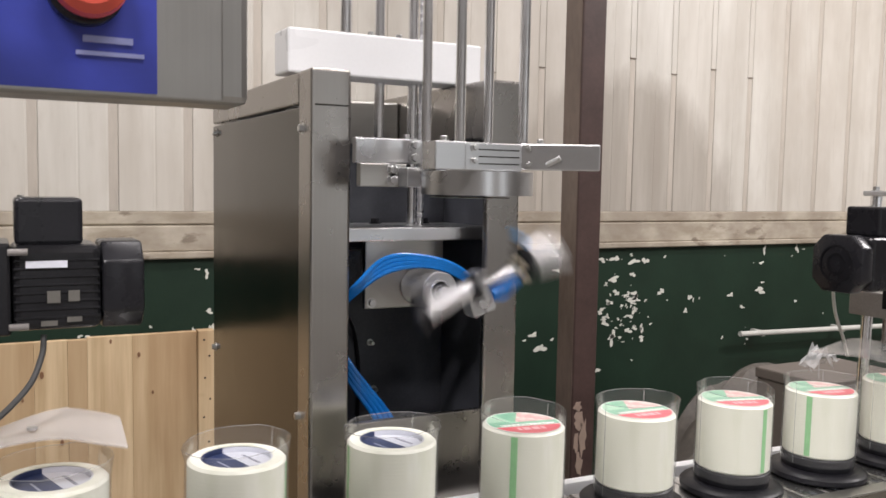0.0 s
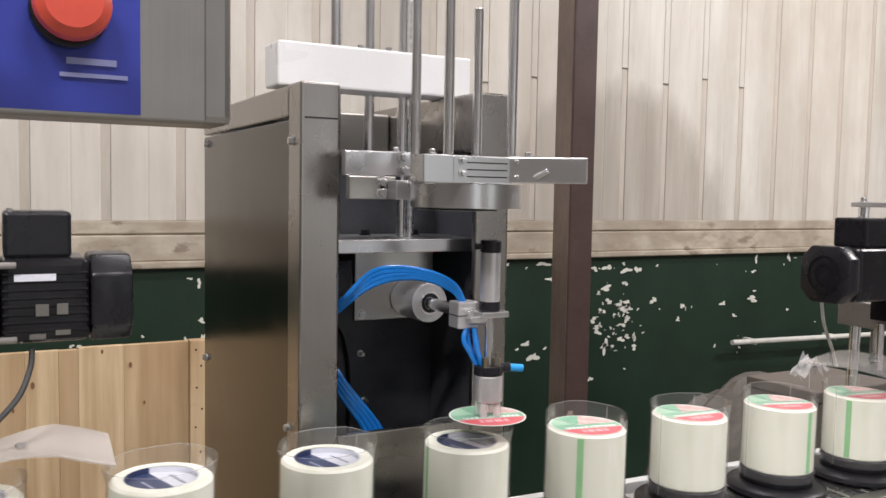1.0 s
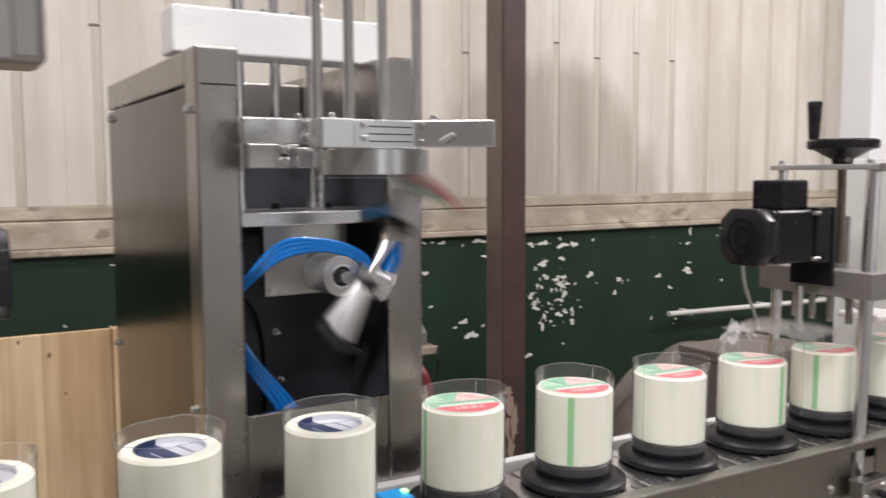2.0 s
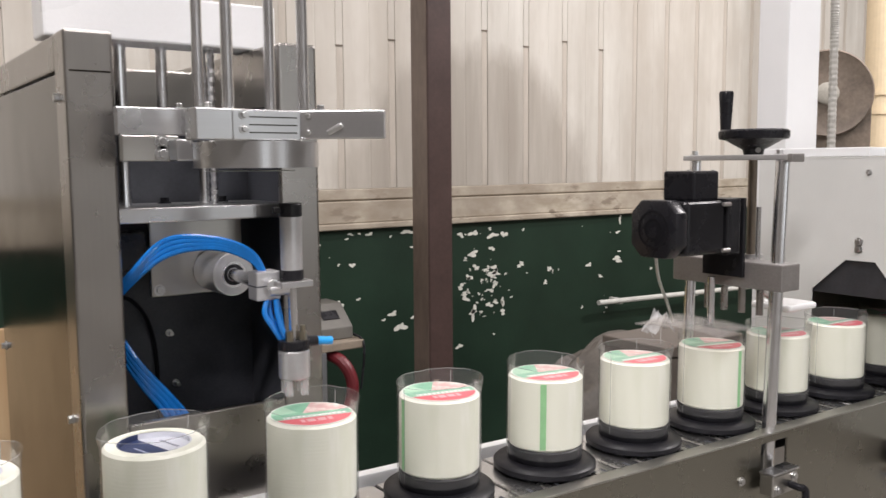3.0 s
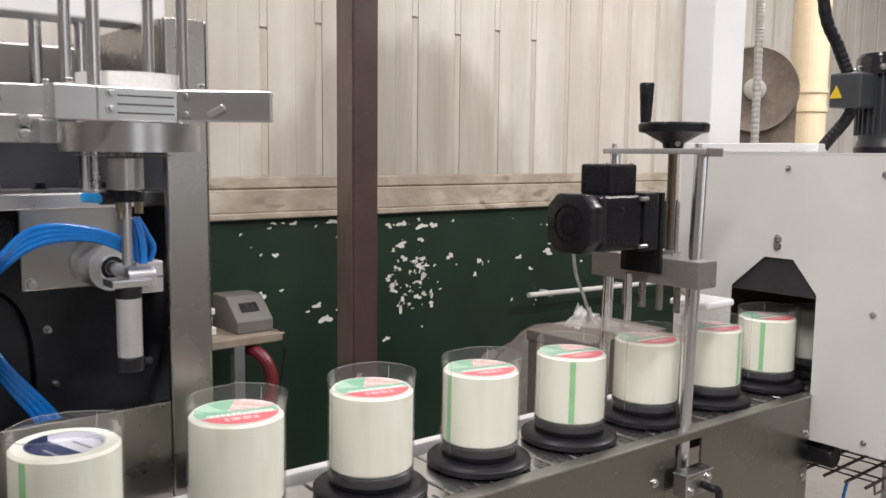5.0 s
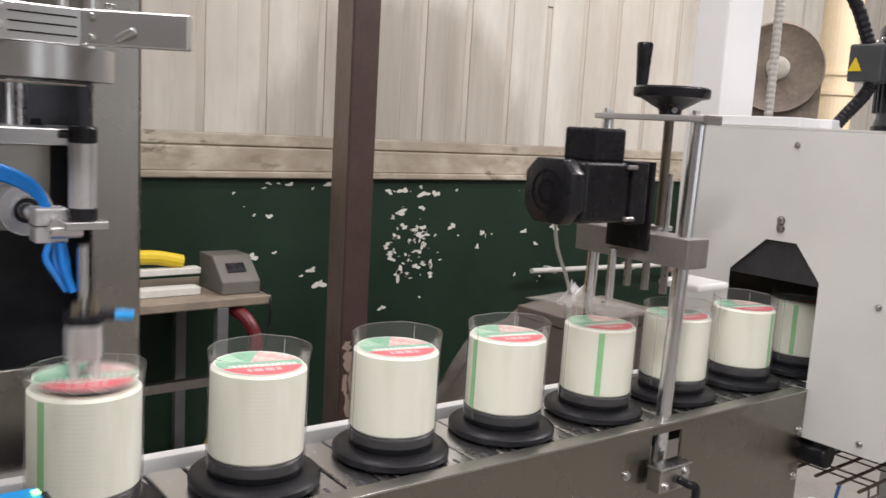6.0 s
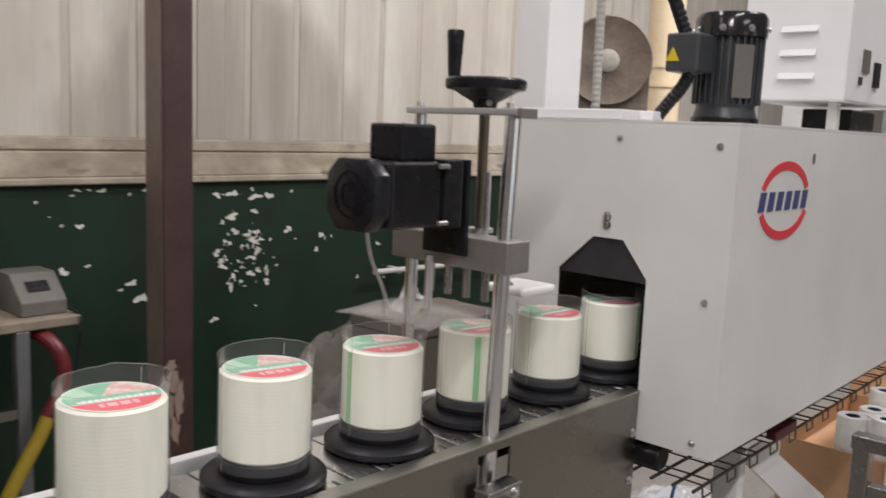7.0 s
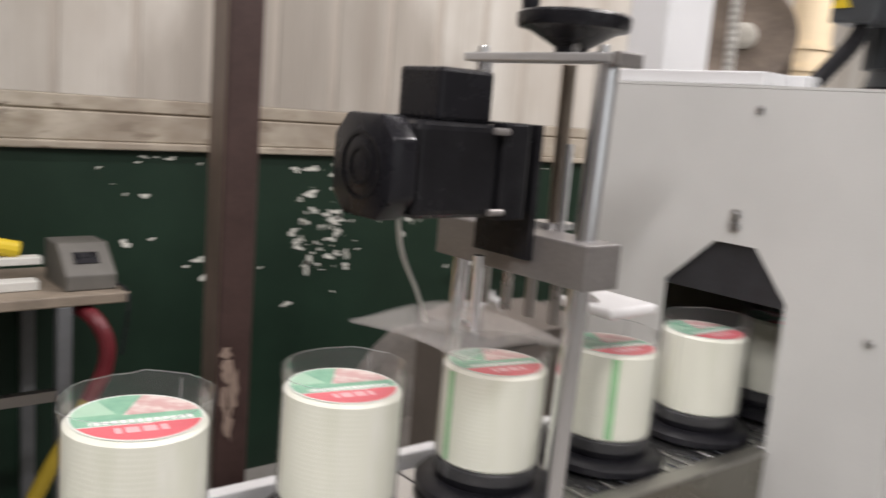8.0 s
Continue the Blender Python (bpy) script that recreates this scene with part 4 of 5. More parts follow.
part("motor_plate", box(PX - 0.036, PX - 0.0285, 0.05, 0.13, 1.14, 1.272, 0.001), BLACK, press, "dark mounting plate")
part("screw_rod", rod((PX + 0.036, 0.085, 1.15), (PX + 0.036, 0.085, 1.334), 0.0075, 20), plain("oily_screw", (0.25, 0.21, 0.17), 0.35, 1.0), press, "oily threaded spindle")
for y in (0.06, 0.11):
    part("slide_pin", rod((PX + 0.02, y, 1.166), (PX + 0.02, y, 1.255), 0.0045, 14), CHROME, press)
part("flange", rod((PX + 0.036, 0.085, 1.166), (PX + 0.036, 0.085, 1.172), 0.02, 24), ALU, press)
for y in (0.04, 0.075, 0.11, 0.145):
    part("hanger", rod((PX, y, 1.075), (PX, y, 1.129), 0.006, 14), STEEL_V, press)
part("spindle", rod((-0.03, 0.09, 1.062), (-0.03, 0.09, 1.14), 0.006, 14), CHROME, press)
part("air_tube", hose([(-0.07, 0.177, 1.178), (-0.06, 0.177, 1.13), (-0.035, 0.178, 1.085), (-0.02, 0.178, 1.05)], 0.0028, 8), PIPE_W, press, "thin pale tube")
wheel = part("hand_wheel", lathe([(0, 0), (0.016, 0), (0.018, 0.009), (0.046, 0.025), (0.0565, 0.027), (0.058, 0.031), (0.058, 0.04), (0.054, 0.043), (0.046, 0.04), (0.02, 0.034), (0, 0.034)], 48, Matrix.Translation((PX + 0.036, 0.085, 1.3425))), BLACK_SATIN, press, "black moulded hand wheel", True)
part("handle", lathe([(0, 0), (0.0085, 0), (0.0095, 0.012), (0.0115, 0.05), (0.0125, 0.064), (0.011, 0.068), (0, 0.068)], 24, Matrix.Translation((PX + 0.011, 0.124, 1.3835))), BLACK_SATIN, wheel, "upright grip", True)
part("set_screw", rod((PX + 0.026, 0.069, 1.3505), (PX + 0.022, 0.066, 1.3505), 0.0045, 12), BOLT, wheel)
cl = part("clamp", box(-0.042, 0.026, -0.044, -0.0195, 0.802, 0.836, 0.002), STEEL_H, press, "machined clamp block")
part("clamp_lip", box(-0.044, 0.028, -0.046, -0.0195, 0.8365, 0.84, 0.001), ALU, cl)
part("clamp_bolt", bolt_head((-0.03, -0.044, 0.812), (0, -1, 0), 0.005, 0.004), BOLT, cl)
part("clamp_bolt", bolt_head((0.015, -0.044, 0.826), (0, -1, 0), 0.005, 0.004), BOLT, cl)
part("lever", hose([(0.004, -0.044, 0.815), (0.006, -0.058, 0.813), (0.016, -0.064, 0.807), (0.01, -0.068, 0.778)], 0.006, 10), BLACK_SATIN, cl, "black clamping lever")

def beater(x, y, z, turn, wx=0.17, wy=0.165, tilt=0.0, fold=0.0, skin=None):
    f = thing("beater_sheet", (x, y, z), "milky flexible plastic sheet hanging over the rolls", "plastic sheet", "beater sheets")
    bm = bmesh.new()
    n_ = 10
    m = Matrix.Translation((x, y, z)) @ pose(0, 0, 0, 0, tilt, turn)
    g = [[bm.verts.new(m @ Vector(((i / n_ - 0.5) * wx, (j / n_ - 0.5) * wy, 0.008 * math.cos(3 * (i / n_ - 0.5)) + 0.004 * math.sin(4 * j / n_ + i * 0.5) - fold * max(0.0, i / n_ - 0.68)))) for j in range(n_ + 1)] for i in range(n_ + 1)]
    for i in range(n_):
        for j in range(n_):
            bm.faces.new((g[i][j], g[i + 1][j], g[i + 1][j + 1], g[i][j + 1]))
    ex = bmesh.ops.extrude_face_region(bm, geom=bm.faces[:])
    bmesh.ops.translate(bm, vec=(0, 0, 0.002), verts=[v for v in ex["geom"] if isinstance(v, bmesh.types.BMVert)])
    part("sheet", bm, skin or FLAP, f, "", True)
    part("rivet", rod((x, y, z + 0.009), (x, y, z + 0.012), 0.005, 16), ALU, f)
    return f


BEAT = [beater(-0.035, 0.095, 1.056, 4), beater(-1.325, 0.125, 1.062, -3, 0.17, 0.1, -9.0, 0.05, FLAP_DULL)]

# ---- shrink oven ----
TUNNEL = plain("dull_tunnel_steel", (0.3, 0.28, 0.23), 0.45, 0.3)
CURTAIN = plain("black_curtain_rubber", (0.03, 0.031, 0.036), 0.45, 0.0, 0.3)
oven = thing("shrink_oven", (0.97, 0.07, 0.79), "light grey powder-coated shrink tunnel with an angular black mouth", "oven")
OX0, OX1, OY0, OY1, OZ0, OZ1 = 0.388, 1.6, -0.155, 0.29, 0.801, 1.335
MOUTH = [(0.161, 0.9), (0.161, 1.074), (0.093, 1.138), (0.034, 1.138), (-0.015, 1.076), (-0.015, 0.9)]


def front_plate(x0, x1):
    """Front sheet with the angular mouth cut through."""
    b = bmesh.new()
    outer = [(OY1, OZ0), (OY1, OZ1), (OY0, OZ1), (OY0, OZ0), (-0.015, OZ0)]
    pts = outer + MOUTH[::-1] + [(0.161, OZ0)]
    lo, hi = [b.verts.new((x0, p[0], p[1])) for p in pts], [b.verts.new((x1, p[0], p[1])) for p in pts]
    fl, fh = b.faces.new(lo), b.faces.new(hi)
    for i in range(len(pts)):
        j = (i + 1) % len(pts)
        b.faces.new((lo[i], lo[j], hi[j], hi[i]))
    b.normal_update()
    bmesh.ops.triangulate(b, faces=[fl, fh])
    bmesh.ops.recalc_face_normals(b, faces=b.faces)
    return b


part("front_sheet", front_plate(OX0, OX0 + 0.003), POWDER, oven)
part("side_sheet", box(OX0 + 0.0035, OX1, OY0, OY0 + 0.003, OZ0, OZ1), POWDER, oven)
part("side_sheet", box(OX0 + 0.0035, OX1, OY1 - 0.003, OY1, OZ0, OZ1), POWDER, oven)
part("top_sheet", box(OX0, OX1, OY0, OY1, OZ1 + 0.0005, OZ1 + 0.004), POWDER, oven)
part("end_sheet", box(OX1, OX1 + 0.003, OY0, OY1, OZ0, OZ1), POWDER, oven)
part("tunnel_wall", box(OX0 + 0.004, OX1 - 0.01, -0.06, -0.055, 0.802, 1.2), TUNNEL, oven, "dull steel tunnel lining")
part("tunnel_wall", box(OX0 + 0.004, OX1 - 0.01, 0.225, 0.23, 0.802, 1.2), TUNNEL, oven, "dull steel tunnel lining")
part("heat_curtain", box(OX0 + 0.006, OX0 + 0.01, -0.05, 0.2, 1.068, 1.188), CURTAIN, oven, "black rubber heat curtain")
part("tunnel_roof", box(OX0 + 0.004, OX1 - 0.01, -0.054, 0.224, 1.19, 1.2), DARK_IN, oven, "dark tunnel roof lining")
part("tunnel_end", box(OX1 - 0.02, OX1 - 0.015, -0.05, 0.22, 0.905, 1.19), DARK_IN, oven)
bolts(oven, [(OX0, 0.053, 1.309), (OX0, -0.125, 1.302), (OX0, -0.12, 1.055), (OX0, -0.118, 0.822)], (-1, 0, 0), 0.0038, 0.004)
bolts(oven, [(OX0, 0.067, 1.175), (OX0, 0.067, 1.161)], (-1, 0, 0), 0.0055, 0.006)
part("top_bar", box(0.4, 0.46, 0.06, 0.29, OZ1 + 0.0045, OZ1 + 0.022, 0.002), POWDER_W, oven)
part("top_bar", box(0.46, 0.5, 0.035, 0.07, OZ1 + 0.0045, OZ1 + 0.022, 0.002), POWDER_W, oven)


def arc_band(cx, cz, rx, rz, w, a0, a1):
    """A flat curved band for the emblem on the side sheet."""
    n_ = 18
    inn, out = [], []
    for i in range(n_ + 1):
        a = a0 + (a1 - a0) * i / n_
        out.append((cx + rx * math.cos(a), cz + rz * math.sin(a)))
        inn.append((cx + (rx - w) * math.cos(a), cz + (rz - w) * math.sin(a)))
    return extrude_poly(out + inn[::-1], "y", OY0 - 0.0012, OY0)


EX, EZ = 0.59, 1.214
part("emblem_arc", arc_band(EX, EZ, 0.11, 0.067, 0.015, 0.35, math.pi - 0.35), RED_PRINT, oven, "red printed arc")
part("emblem_arc", arc_band(EX, EZ, 0.11, 0.067, 0.015, math.pi + 0.35, 2 * math.pi - 0.35), RED_PRINT, oven, "red printed arc")
for i in range(6):
    bx0 = EX - 0.112 + i * 0.037
    part("emblem_bar", extrude_poly([(bx0, EZ - 0.016), (bx0 + 0.024, EZ - 0.016), (bx0 + 0.032, EZ + 0.016), (bx0 + 0.008, EZ + 0.016)], "y", OY0 - 0.0012, OY0), NAVY_PRINT, oven, "navy printed bar")

part("emblem_mark", box(EX + 0.115, EX + 0.125, OY0 - 0.0012, OY0, EZ + 0.062, EZ + 0.08), GREY_DEV, oven, "small grey printed mark")

# motor, box and pipes on the oven
fm = thing("blower_motor", (0.6, -0.03, OZ1), "dark grey finned blower motor standing on the oven", "motor")
FX, FY, FZ = 0.6, -0.03, OZ1 + 0.0045
part("foot", rod((FX, FY, FZ), (FX, FY, FZ + 0.012), 0.058, 40, 0.002), BLACK, fm)
part("flange", lathe([(0.055, 0.012), (0.053, 0.02), (0.05, 0.03), (0.05, 0.045)], 40, Matrix.Translation((FX, FY, FZ))), GREY_MOTOR, fm, "", True)
part("barrel", rod((FX, FY, FZ + 0.03), (FX, FY, FZ + 0.15), 0.051, 40), GREY_MOTOR, fm)
for i in range(30):
    a = 2 * math.pi * i / 30
    part("fin", turned(box(0.049, 0.059, -0.0018, 0.0018, 0.035, 0.148), Matrix.Translation((FX, FY, FZ)) @ pose(0, 0, 0, 0, 0, math.degrees(a))), GREY_MOTOR, fm)
part("fan_cowl", lathe([(0.057, 0.149), (0.062, 0.15), (0.062, 0.182), (0.056, 0.191), (0.02, 0.195), (0, 0.195)], 40, Matrix.Translation((FX, FY, FZ))), plain("glossy_black_cowl", (0.02, 0.02, 0.022), 0.14, 0.0, 0.2), fm, "glossy black fan cowl", True)
for i in range(8):
    a = 2 * math.pi * i / 8 + 0.2
    d_ = Vector((math.cos(a), math.sin(a), 0))
    part("cowl_screw", bolt_head(Vector((FX, FY, FZ + 0.163)) + d_ * 0.062, d_, 0.004, 0.004), BOLT, fm)
part("terminal_box", box(FX - 0.12, FX - 0.06, FY + 0.0, FY + 0.06, FZ + 0.085, FZ + 0.15, 0.004), GREY_MOTOR, fm)
part("warning_mark", extrude_poly([(FY + 0.034, FZ + 0.103), (FY + 0.058, FZ + 0.103), (FY + 0.046, FZ + 0.127)], "x", FX - 0.1215, FX - 0.12), YELLOW, fm, "yellow triangular warning mark")
part("nameplate", turned(box(-0.017, 0.017, -0.062, -0.0595, 0.045, 0.135), Matrix.Translation((FX, FY, FZ)) @ pose(0, 0, 0, 0, 0, -42)), GREY_DEV, fm, "worn metal nameplate")
cab = thing("black_conduit", (0.5, 0.02, OZ1), "black corrugated conduit hose beside the motor", "hose")
part("upper_hose", hose([(FX - 0.1, FY + 0.035, FZ + 0.15), (FX - 0.115, FY + 0.05, FZ + 0.2), (FX - 0.14, FY + 0.07, FZ + 0.28), (FX - 0.15, FY + 0.08, FZ + 0.5)], 0.011, 12, 10, ribs=0.08), RUBBER, cab)
part("lower_hose", hose([(FX - 0.085, FY + 0.03, FZ + 0.085), (FX - 0.088, FY + 0.042, FZ + 0.06), (FX - 0.1, FY + 0.065, FZ + 0.025), (FX - 0.108, FY + 0.08, FZ + 0.0)], 0.011, 12, 10, ribs=0.08), RUBBER, cab)

cbx = thing("control_cabinet", (1.0, -0.02, OZ1), "white sheet-metal control cabinet with louvres, on short legs", "cabinet")
CX0, CX1, CY0, CY1, CZ0, CZ1 = 0.86, 1.29, -0.148, 0.06, OZ1 + 0.06, OZ1 + 0.276
part("body", box(CX0, CX1, CY0, CY1, CZ0, CZ1, 0.004), POWDER_W, cbx)
for z in (1.437, 1.482, 1.528):
    part("louvre", turned(extrude_poly([(0, 0), (-0.01, 0), (-0.002, 0.012), (0, 0.012)], "y", -0.088, -0.018), Matrix.Translation((CX0, 0, z))), POWDER_W, cbx)
for x, y in ((CX0 + 0.03, CY0 + 0.02), (CX1 - 0.03, CY0 + 0.02), (CX0 + 0.03, CY1 - 0.03), (CX1 - 0.03, CY1 - 0.03)):
    part("leg", box(x, x + 0.02, y, y + 0.02, OZ1 + 0.0045, CZ0, 0.002), POWDER, cbx)
part("latch", box(0.93, 0.945, CY0 - 0.004, CY0, 1.43, 1.445), BROWN, cbx)
part("handle", box(1.02, 1.05, CY0 - 0.006, CY0, 1.43, 1.48), BLACK_SATIN, cbx)
part("meter", box(0.945, 0.985, CY0 - 0.004, CY0, 1.455, 1.5, 0.001), GREY_DEV, cbx)
# added white block in place of the glare seen below the cabinet
wb = thing("white_case", (1.47, 0.1, OZ1), "white block added for the bright background under the cabinet", "case")
part("body", box(1.38, 1.57, 0.03, 0.17, OZ1 + 0.0045, OZ1 + 0.075, 0.004), WHITE_BAR, wb)
part("lid", box(1.376, 1.574, 0.026, 0.174, OZ1 + 0.0755, OZ1 + 0.085, 0.003), WHITE_BAR, wb)
blk = thing("relay_box", (0.99, -0.07, OZ1), "black boxed device on the oven roof", "device")
part("case", box(1.0, 1.16, -0.12, -0.02, OZ1 + 0.0045, OZ1 + 0.05, 0.004), BLACK, blk)

wp = thing("white_post", (0.68, 0.4, 0), "white painted square steel post behind the oven", "post")
part("shaft", box(0.62, 0.75, 0.38, 0.46, 0, 3.9, 0.003), POWDER_W, wp)
sp = thing("ribbed_hose", (0.79, 0.4, 0), "pale ribbed flexible hose rising beside the post", "hose")
part("hose", hose([(0.85, 0.4, 0.0), (0.85, 0.4, 0.6), (0.85, 0.4, 1.2), (0.855, 0.405, 1.6), (0.86, 0.41, 2.0), (0.86, 0.41, 3.98)], 0.0095, 12, 56, ribs=0.18), plain("grey_ribbed_hose", (0.4, 0.39, 0.36), 0.4), sp)
fan = thing("wall_fan_housing", (2.14, 1.16, 0), "dusty brown round fan housing with a pale hub", "fan")
FAN_AX = axis_frame((2.057, 1.127, 1.6), (2.037, 1.11, 1.6))[0]
DUSTY = plain("dusty_brown_steel", (0.17, 0.135, 0.105), 0.6, 0.0, 0.5, 9, 70, 0.3)
part("housing", lathe([(0.0, -0.07), (0.15, -0.07), (0.172, -0.05), (0.175, -0.01), (0.168, 0.0), (0.16, -0.004), (0.09, -0.014), (0.055, -0.01), (0.0, -0.01)], 56, FAN_AX), DUSTY, fan, "", True)
part("hub", lathe([(0.0, 0.004), (0.036, 0.004), (0.044, 0.0), (0.045, -0.02), (0.0, -0.02)], 28, FAN_AX), plain("dusty_pale_hub", (0.42, 0.4, 0.35), 0.6, 0.0, 0.3), fan, "dusty pale hub", True)
part("stand", turned(box(-0.17, 0.17, 0.0, 0.05, 0.0, 1.56, 0.004), Matrix.Translation((2.077, 1.144, 0)) @ pose(0, 0, 0, 0, 0, -50)), DUSTY, fan)
cp = thing("cream_pipe", (2.95, 1.37, 0), "cream coloured vertical duct pipe with a collar", "pipe")
part("pipe", rod((2.95, 1.37, 0), (2.95, 1.37, 3.9), 0.085, 32), CREAM_PIPE, cp)
for z in (1.55, 1.64):
    part("collar", rod((2.95, 1.37, z), (2.95, 1.37, z + 0.02), 0.092, 32), CREAM_PIPE, cp)

# wire belt under the oven
belt = thing("wire_mesh_belt", (1.0, -0.05, 0.75), "dark wire mesh belt running under the oven", "belt")
for y, z in ((-0.122, 0.736), (-0.085, 0.736), (-0.045, 0.736), (-0.005, 0.736), (0.05, 0.736), (0.1, 0.736), (0.14, 0.736)):
    part("long_wire", rod((0.4, y, z), (2.2, y, z), 0.003, 8), WIRE, belt)
for i in range(19):
    x = 0.43 + i * 0.096
    pts = [(x, 0.14, 0.74), (x, -0.124, 0.74), (x, -0.126, 0.718), (x + 0.034, -0.126, 0.718), (x + 0.034, -0.124, 0.738), (x + 0.034, 0.14, 0.738)]
    b = rod(pts[0], pts[1], 0.0017, 6)
    for p_, q_ in zip(pts[1:], pts[2:]):
        rod(p_, q_, 0.0019, 6, bm=b)
    part("cross_wire", b, WIRE, belt)
part("drive_roller", rod((0.42, -0.055, 0.77), (0.42, 0.15, 0.77), 0.022, 28, 0.003), RUBBER, belt, "black rubber drive roller")
part("red_clip", box(0.74, 0.85, -0.126, -0.105, 0.738, 0.758, 0.003), RED_HOSE, belt, "dull red clip")
part("leg", box(0.645, 0.669, -0.1, -0.047, 0.0, 0.733, 0.003), POWDER_W, belt)
part("leg", box(1.9, 1.924, -0.1, -0.047, 0.0, 0.733, 0.003), POWDER_W, belt)
part("brace", extrude_poly([(0.69, 0.73), (0.75, 0.73), (1.16, 0.49), (1.1, 0.43), (0.68, 0.7)], "y", -0.1, -0.094), POWDER_W, belt)
part("air_tube", hose([(0.44, -0.07, 0.72), (0.47, -0.05, 0.66), (0.5, -0.03, 0.5), (0.5, 0.0, 0.3)], 0.0032, 8), BLUE_TUBE, belt, "thin blue tube")

# ---- far things ----
tb = thing("work_table", (-0.25, 1.78, 0), "worn work table with a steel frame by the wall", "table")
part("tabletop", box(-0.85, 0.175, 1.6, 1.97, 0.732, 0.76, 0.004), TABLE_WOOD, tb)
for x, y in ((0.0, 1.6), (0.0, 1.93), (-0.8, 1.6), (-0.8, 1.93)):
    part("leg", box(x, x + 0.035, y, y + 0.03, 0, 0.732, 0.002), plain("grey_table_steel", (0.2, 0.21, 0.22), 0.4, 0.5), tb)
part("rail", box(-0.77, 0.0, 1.605, 1.63, 0.495, 0.522), STEEL_V, tb)
dv = thing("tabletop_instrument", (0.09, 1.75, 0.76), "small grey desktop instrument with a sloped face", "device")
part("case", extrude_poly([(1.64, 0.7605), (1.64, 0.8), (1.72, 0.87), (1.82, 0.87), (1.82, 0.7605)], "x", 0.03, 0.155, 0.004), GREY_DEV, dv)
part("display", turned(box(-0.03, 0.03, -0.001, 0.001, -0.018, 0.018), Matrix.Translation((0.09, 1.679, 0.8375)) @ pose(0, 0, 0, -49, 0, 0)), BLACK_SATIN, dv)
part("cable", hose([(0.15, 1.68, 0.775), (0.165, 1.63, 0.768), (0.17, 1.6, 0.75), (0.165, 1.588, 0.7), (0.15, 1.585, 0.6)], 0.004, 8), BLACK_SATIN, dv, "black mains cable")
bar = thing("white_bars", (-0.2, 1.75, 0.76), "stacked pale profile bars on the table", "bars")
part("bar", box(-0.5, -0.02, 1.68, 1.73, 0.7605, 0.785, 0.003), PIPE_W, bar)
part("bar", box(-0.52, -0.0, 1.73, 1.77, 0.815, 0.835, 0.003), PIPE_W, bar)
part("block", box(-0.4, -0.3, 1.69, 1.77, 0.7855, 0.8145), TABLE_WOOD, bar)
yt = thing("yellow_tool", (-0.2, 1.82, 0.84), "yellow plastic tool lying on the bars", "tool")
part("body", hose([(-0.45, 1.75, 0.848), (-0.3, 1.76, 0.865), (-0.15, 1.76, 0.868), (-0.05, 1.76, 0.85)], 0.022, 12), YELLOW, yt)
rh = thing("red_hose", (0.1, 1.62, 0), "red hose hanging from the table", "hose")
part("hose", hose([(0.05, 1.7, 0.725), (0.085, 1.6, 0.7), (0.108, 1.57, 0.64), (0.1, 1.565, 0.57), (0.06, 1.56, 0.5)], 0.02, 12), RED_HOSE, rh)
yh = thing("yellow_hose", (0.05, 1.56, 0), "yellow hose coiled under the table", "hose")
part("hose", hose([(0.062, 1.56, 0.502), (0.03, 1.557, 0.44), (-0.02, 1.555, 0.36), (-0.1, 1.555, 0.22), (-0.22, 1.56, 0.09), (-0.4, 1.58, 0.022)], 0.019, 12), plain("grimy_yellow_hose", (0.36, 0.26, 0.02), 0.55), yh)


def lump(cx, cy, z0, w, d, h, seed):
    """A rumpled mound of sheeting with an uneven round outline."""
    bm = bmesh.new()
    n_ = 36
    g = []
    for i in range(n_ + 1):
        row = []
        for j in range(n_ + 1):
            u, v = i / n_ * 2 - 1, j / n_ * 2 - 1
            q = noise.noise(Vector((u * 1.7 + seed, v * 1.7, 1)))
            e = max(0.0, 1 - (u * u + v * v) ** 1.1 * (1 + 0.35 * q))
            fold = noise.noise(Vector((u * 3 + seed, v * 8, seed))) * 0.1 + noise.noise(Vector((u * 11, v * 14, seed))) * 0.035
            row.append(bm.verts.new((cx + u * w / 2, cy + v * d / 2, z0 + max(0.0, h * e ** 0.6 * (1 + fold)))))
        g.append(row)
    for i in range(n_):
        for j in range(n_):
            f = (g[i][j], g[i + 1][j], g[i + 1][j + 1], g[i][j + 1])
            if max(v.co.z for v in f) > z0 + 1e-6:
                bm.faces.new(f)
    bmesh.ops.delete(bm, geom=[v for v in bm.verts if not v.link_faces], context="VERTS")
    return bm


hp = thing("covered_heap", (1.1, 1.2, 0), "heap under rumpled dark grey-brown sheeting near the wall", "heap")
part("cover", lump(1.15, 1.25, 0.001, 1.3, 0.9, 0.72, 3.0), SACK, hp, "", True)
part("bundle", lump(0.62, 1.1, 0.001, 0.7, 0.6, 0.5, 7.0), SACK, hp, "", True)
part("bundle", lump(1.55, 1.0, 0.001, 0.6, 0.6, 0.42, 11.0), SACK, hp, "", True)

bd = thing("pine_boards", (-1.0, 1.5, 0), "upright raw pine boards leaning by the tower", "boards")
EDGES = [-1.95, -1.8, -1.64, -1.5, -1.39, -1.272, -1.194, -1.147, -1.036, -0.868]
rng = random.Random(4)
for x0, x1 in zip(EDGES, EDGES[1:]):
    yf = 1.55 + rng.uniform(0, 0.002)
    part("board", box(x0, x1 - 0.0004, yf, 1.575, 0, 0.926 + rng.uniform(-0.003, 0.002), 0.0006, 1), PINE, bd)
part("batten", box(-0.867, -0.822, 1.536, 1.575, 0, 0.93, 0.001, 1), PINE, bd, "paler pine edge batten with nail holes")
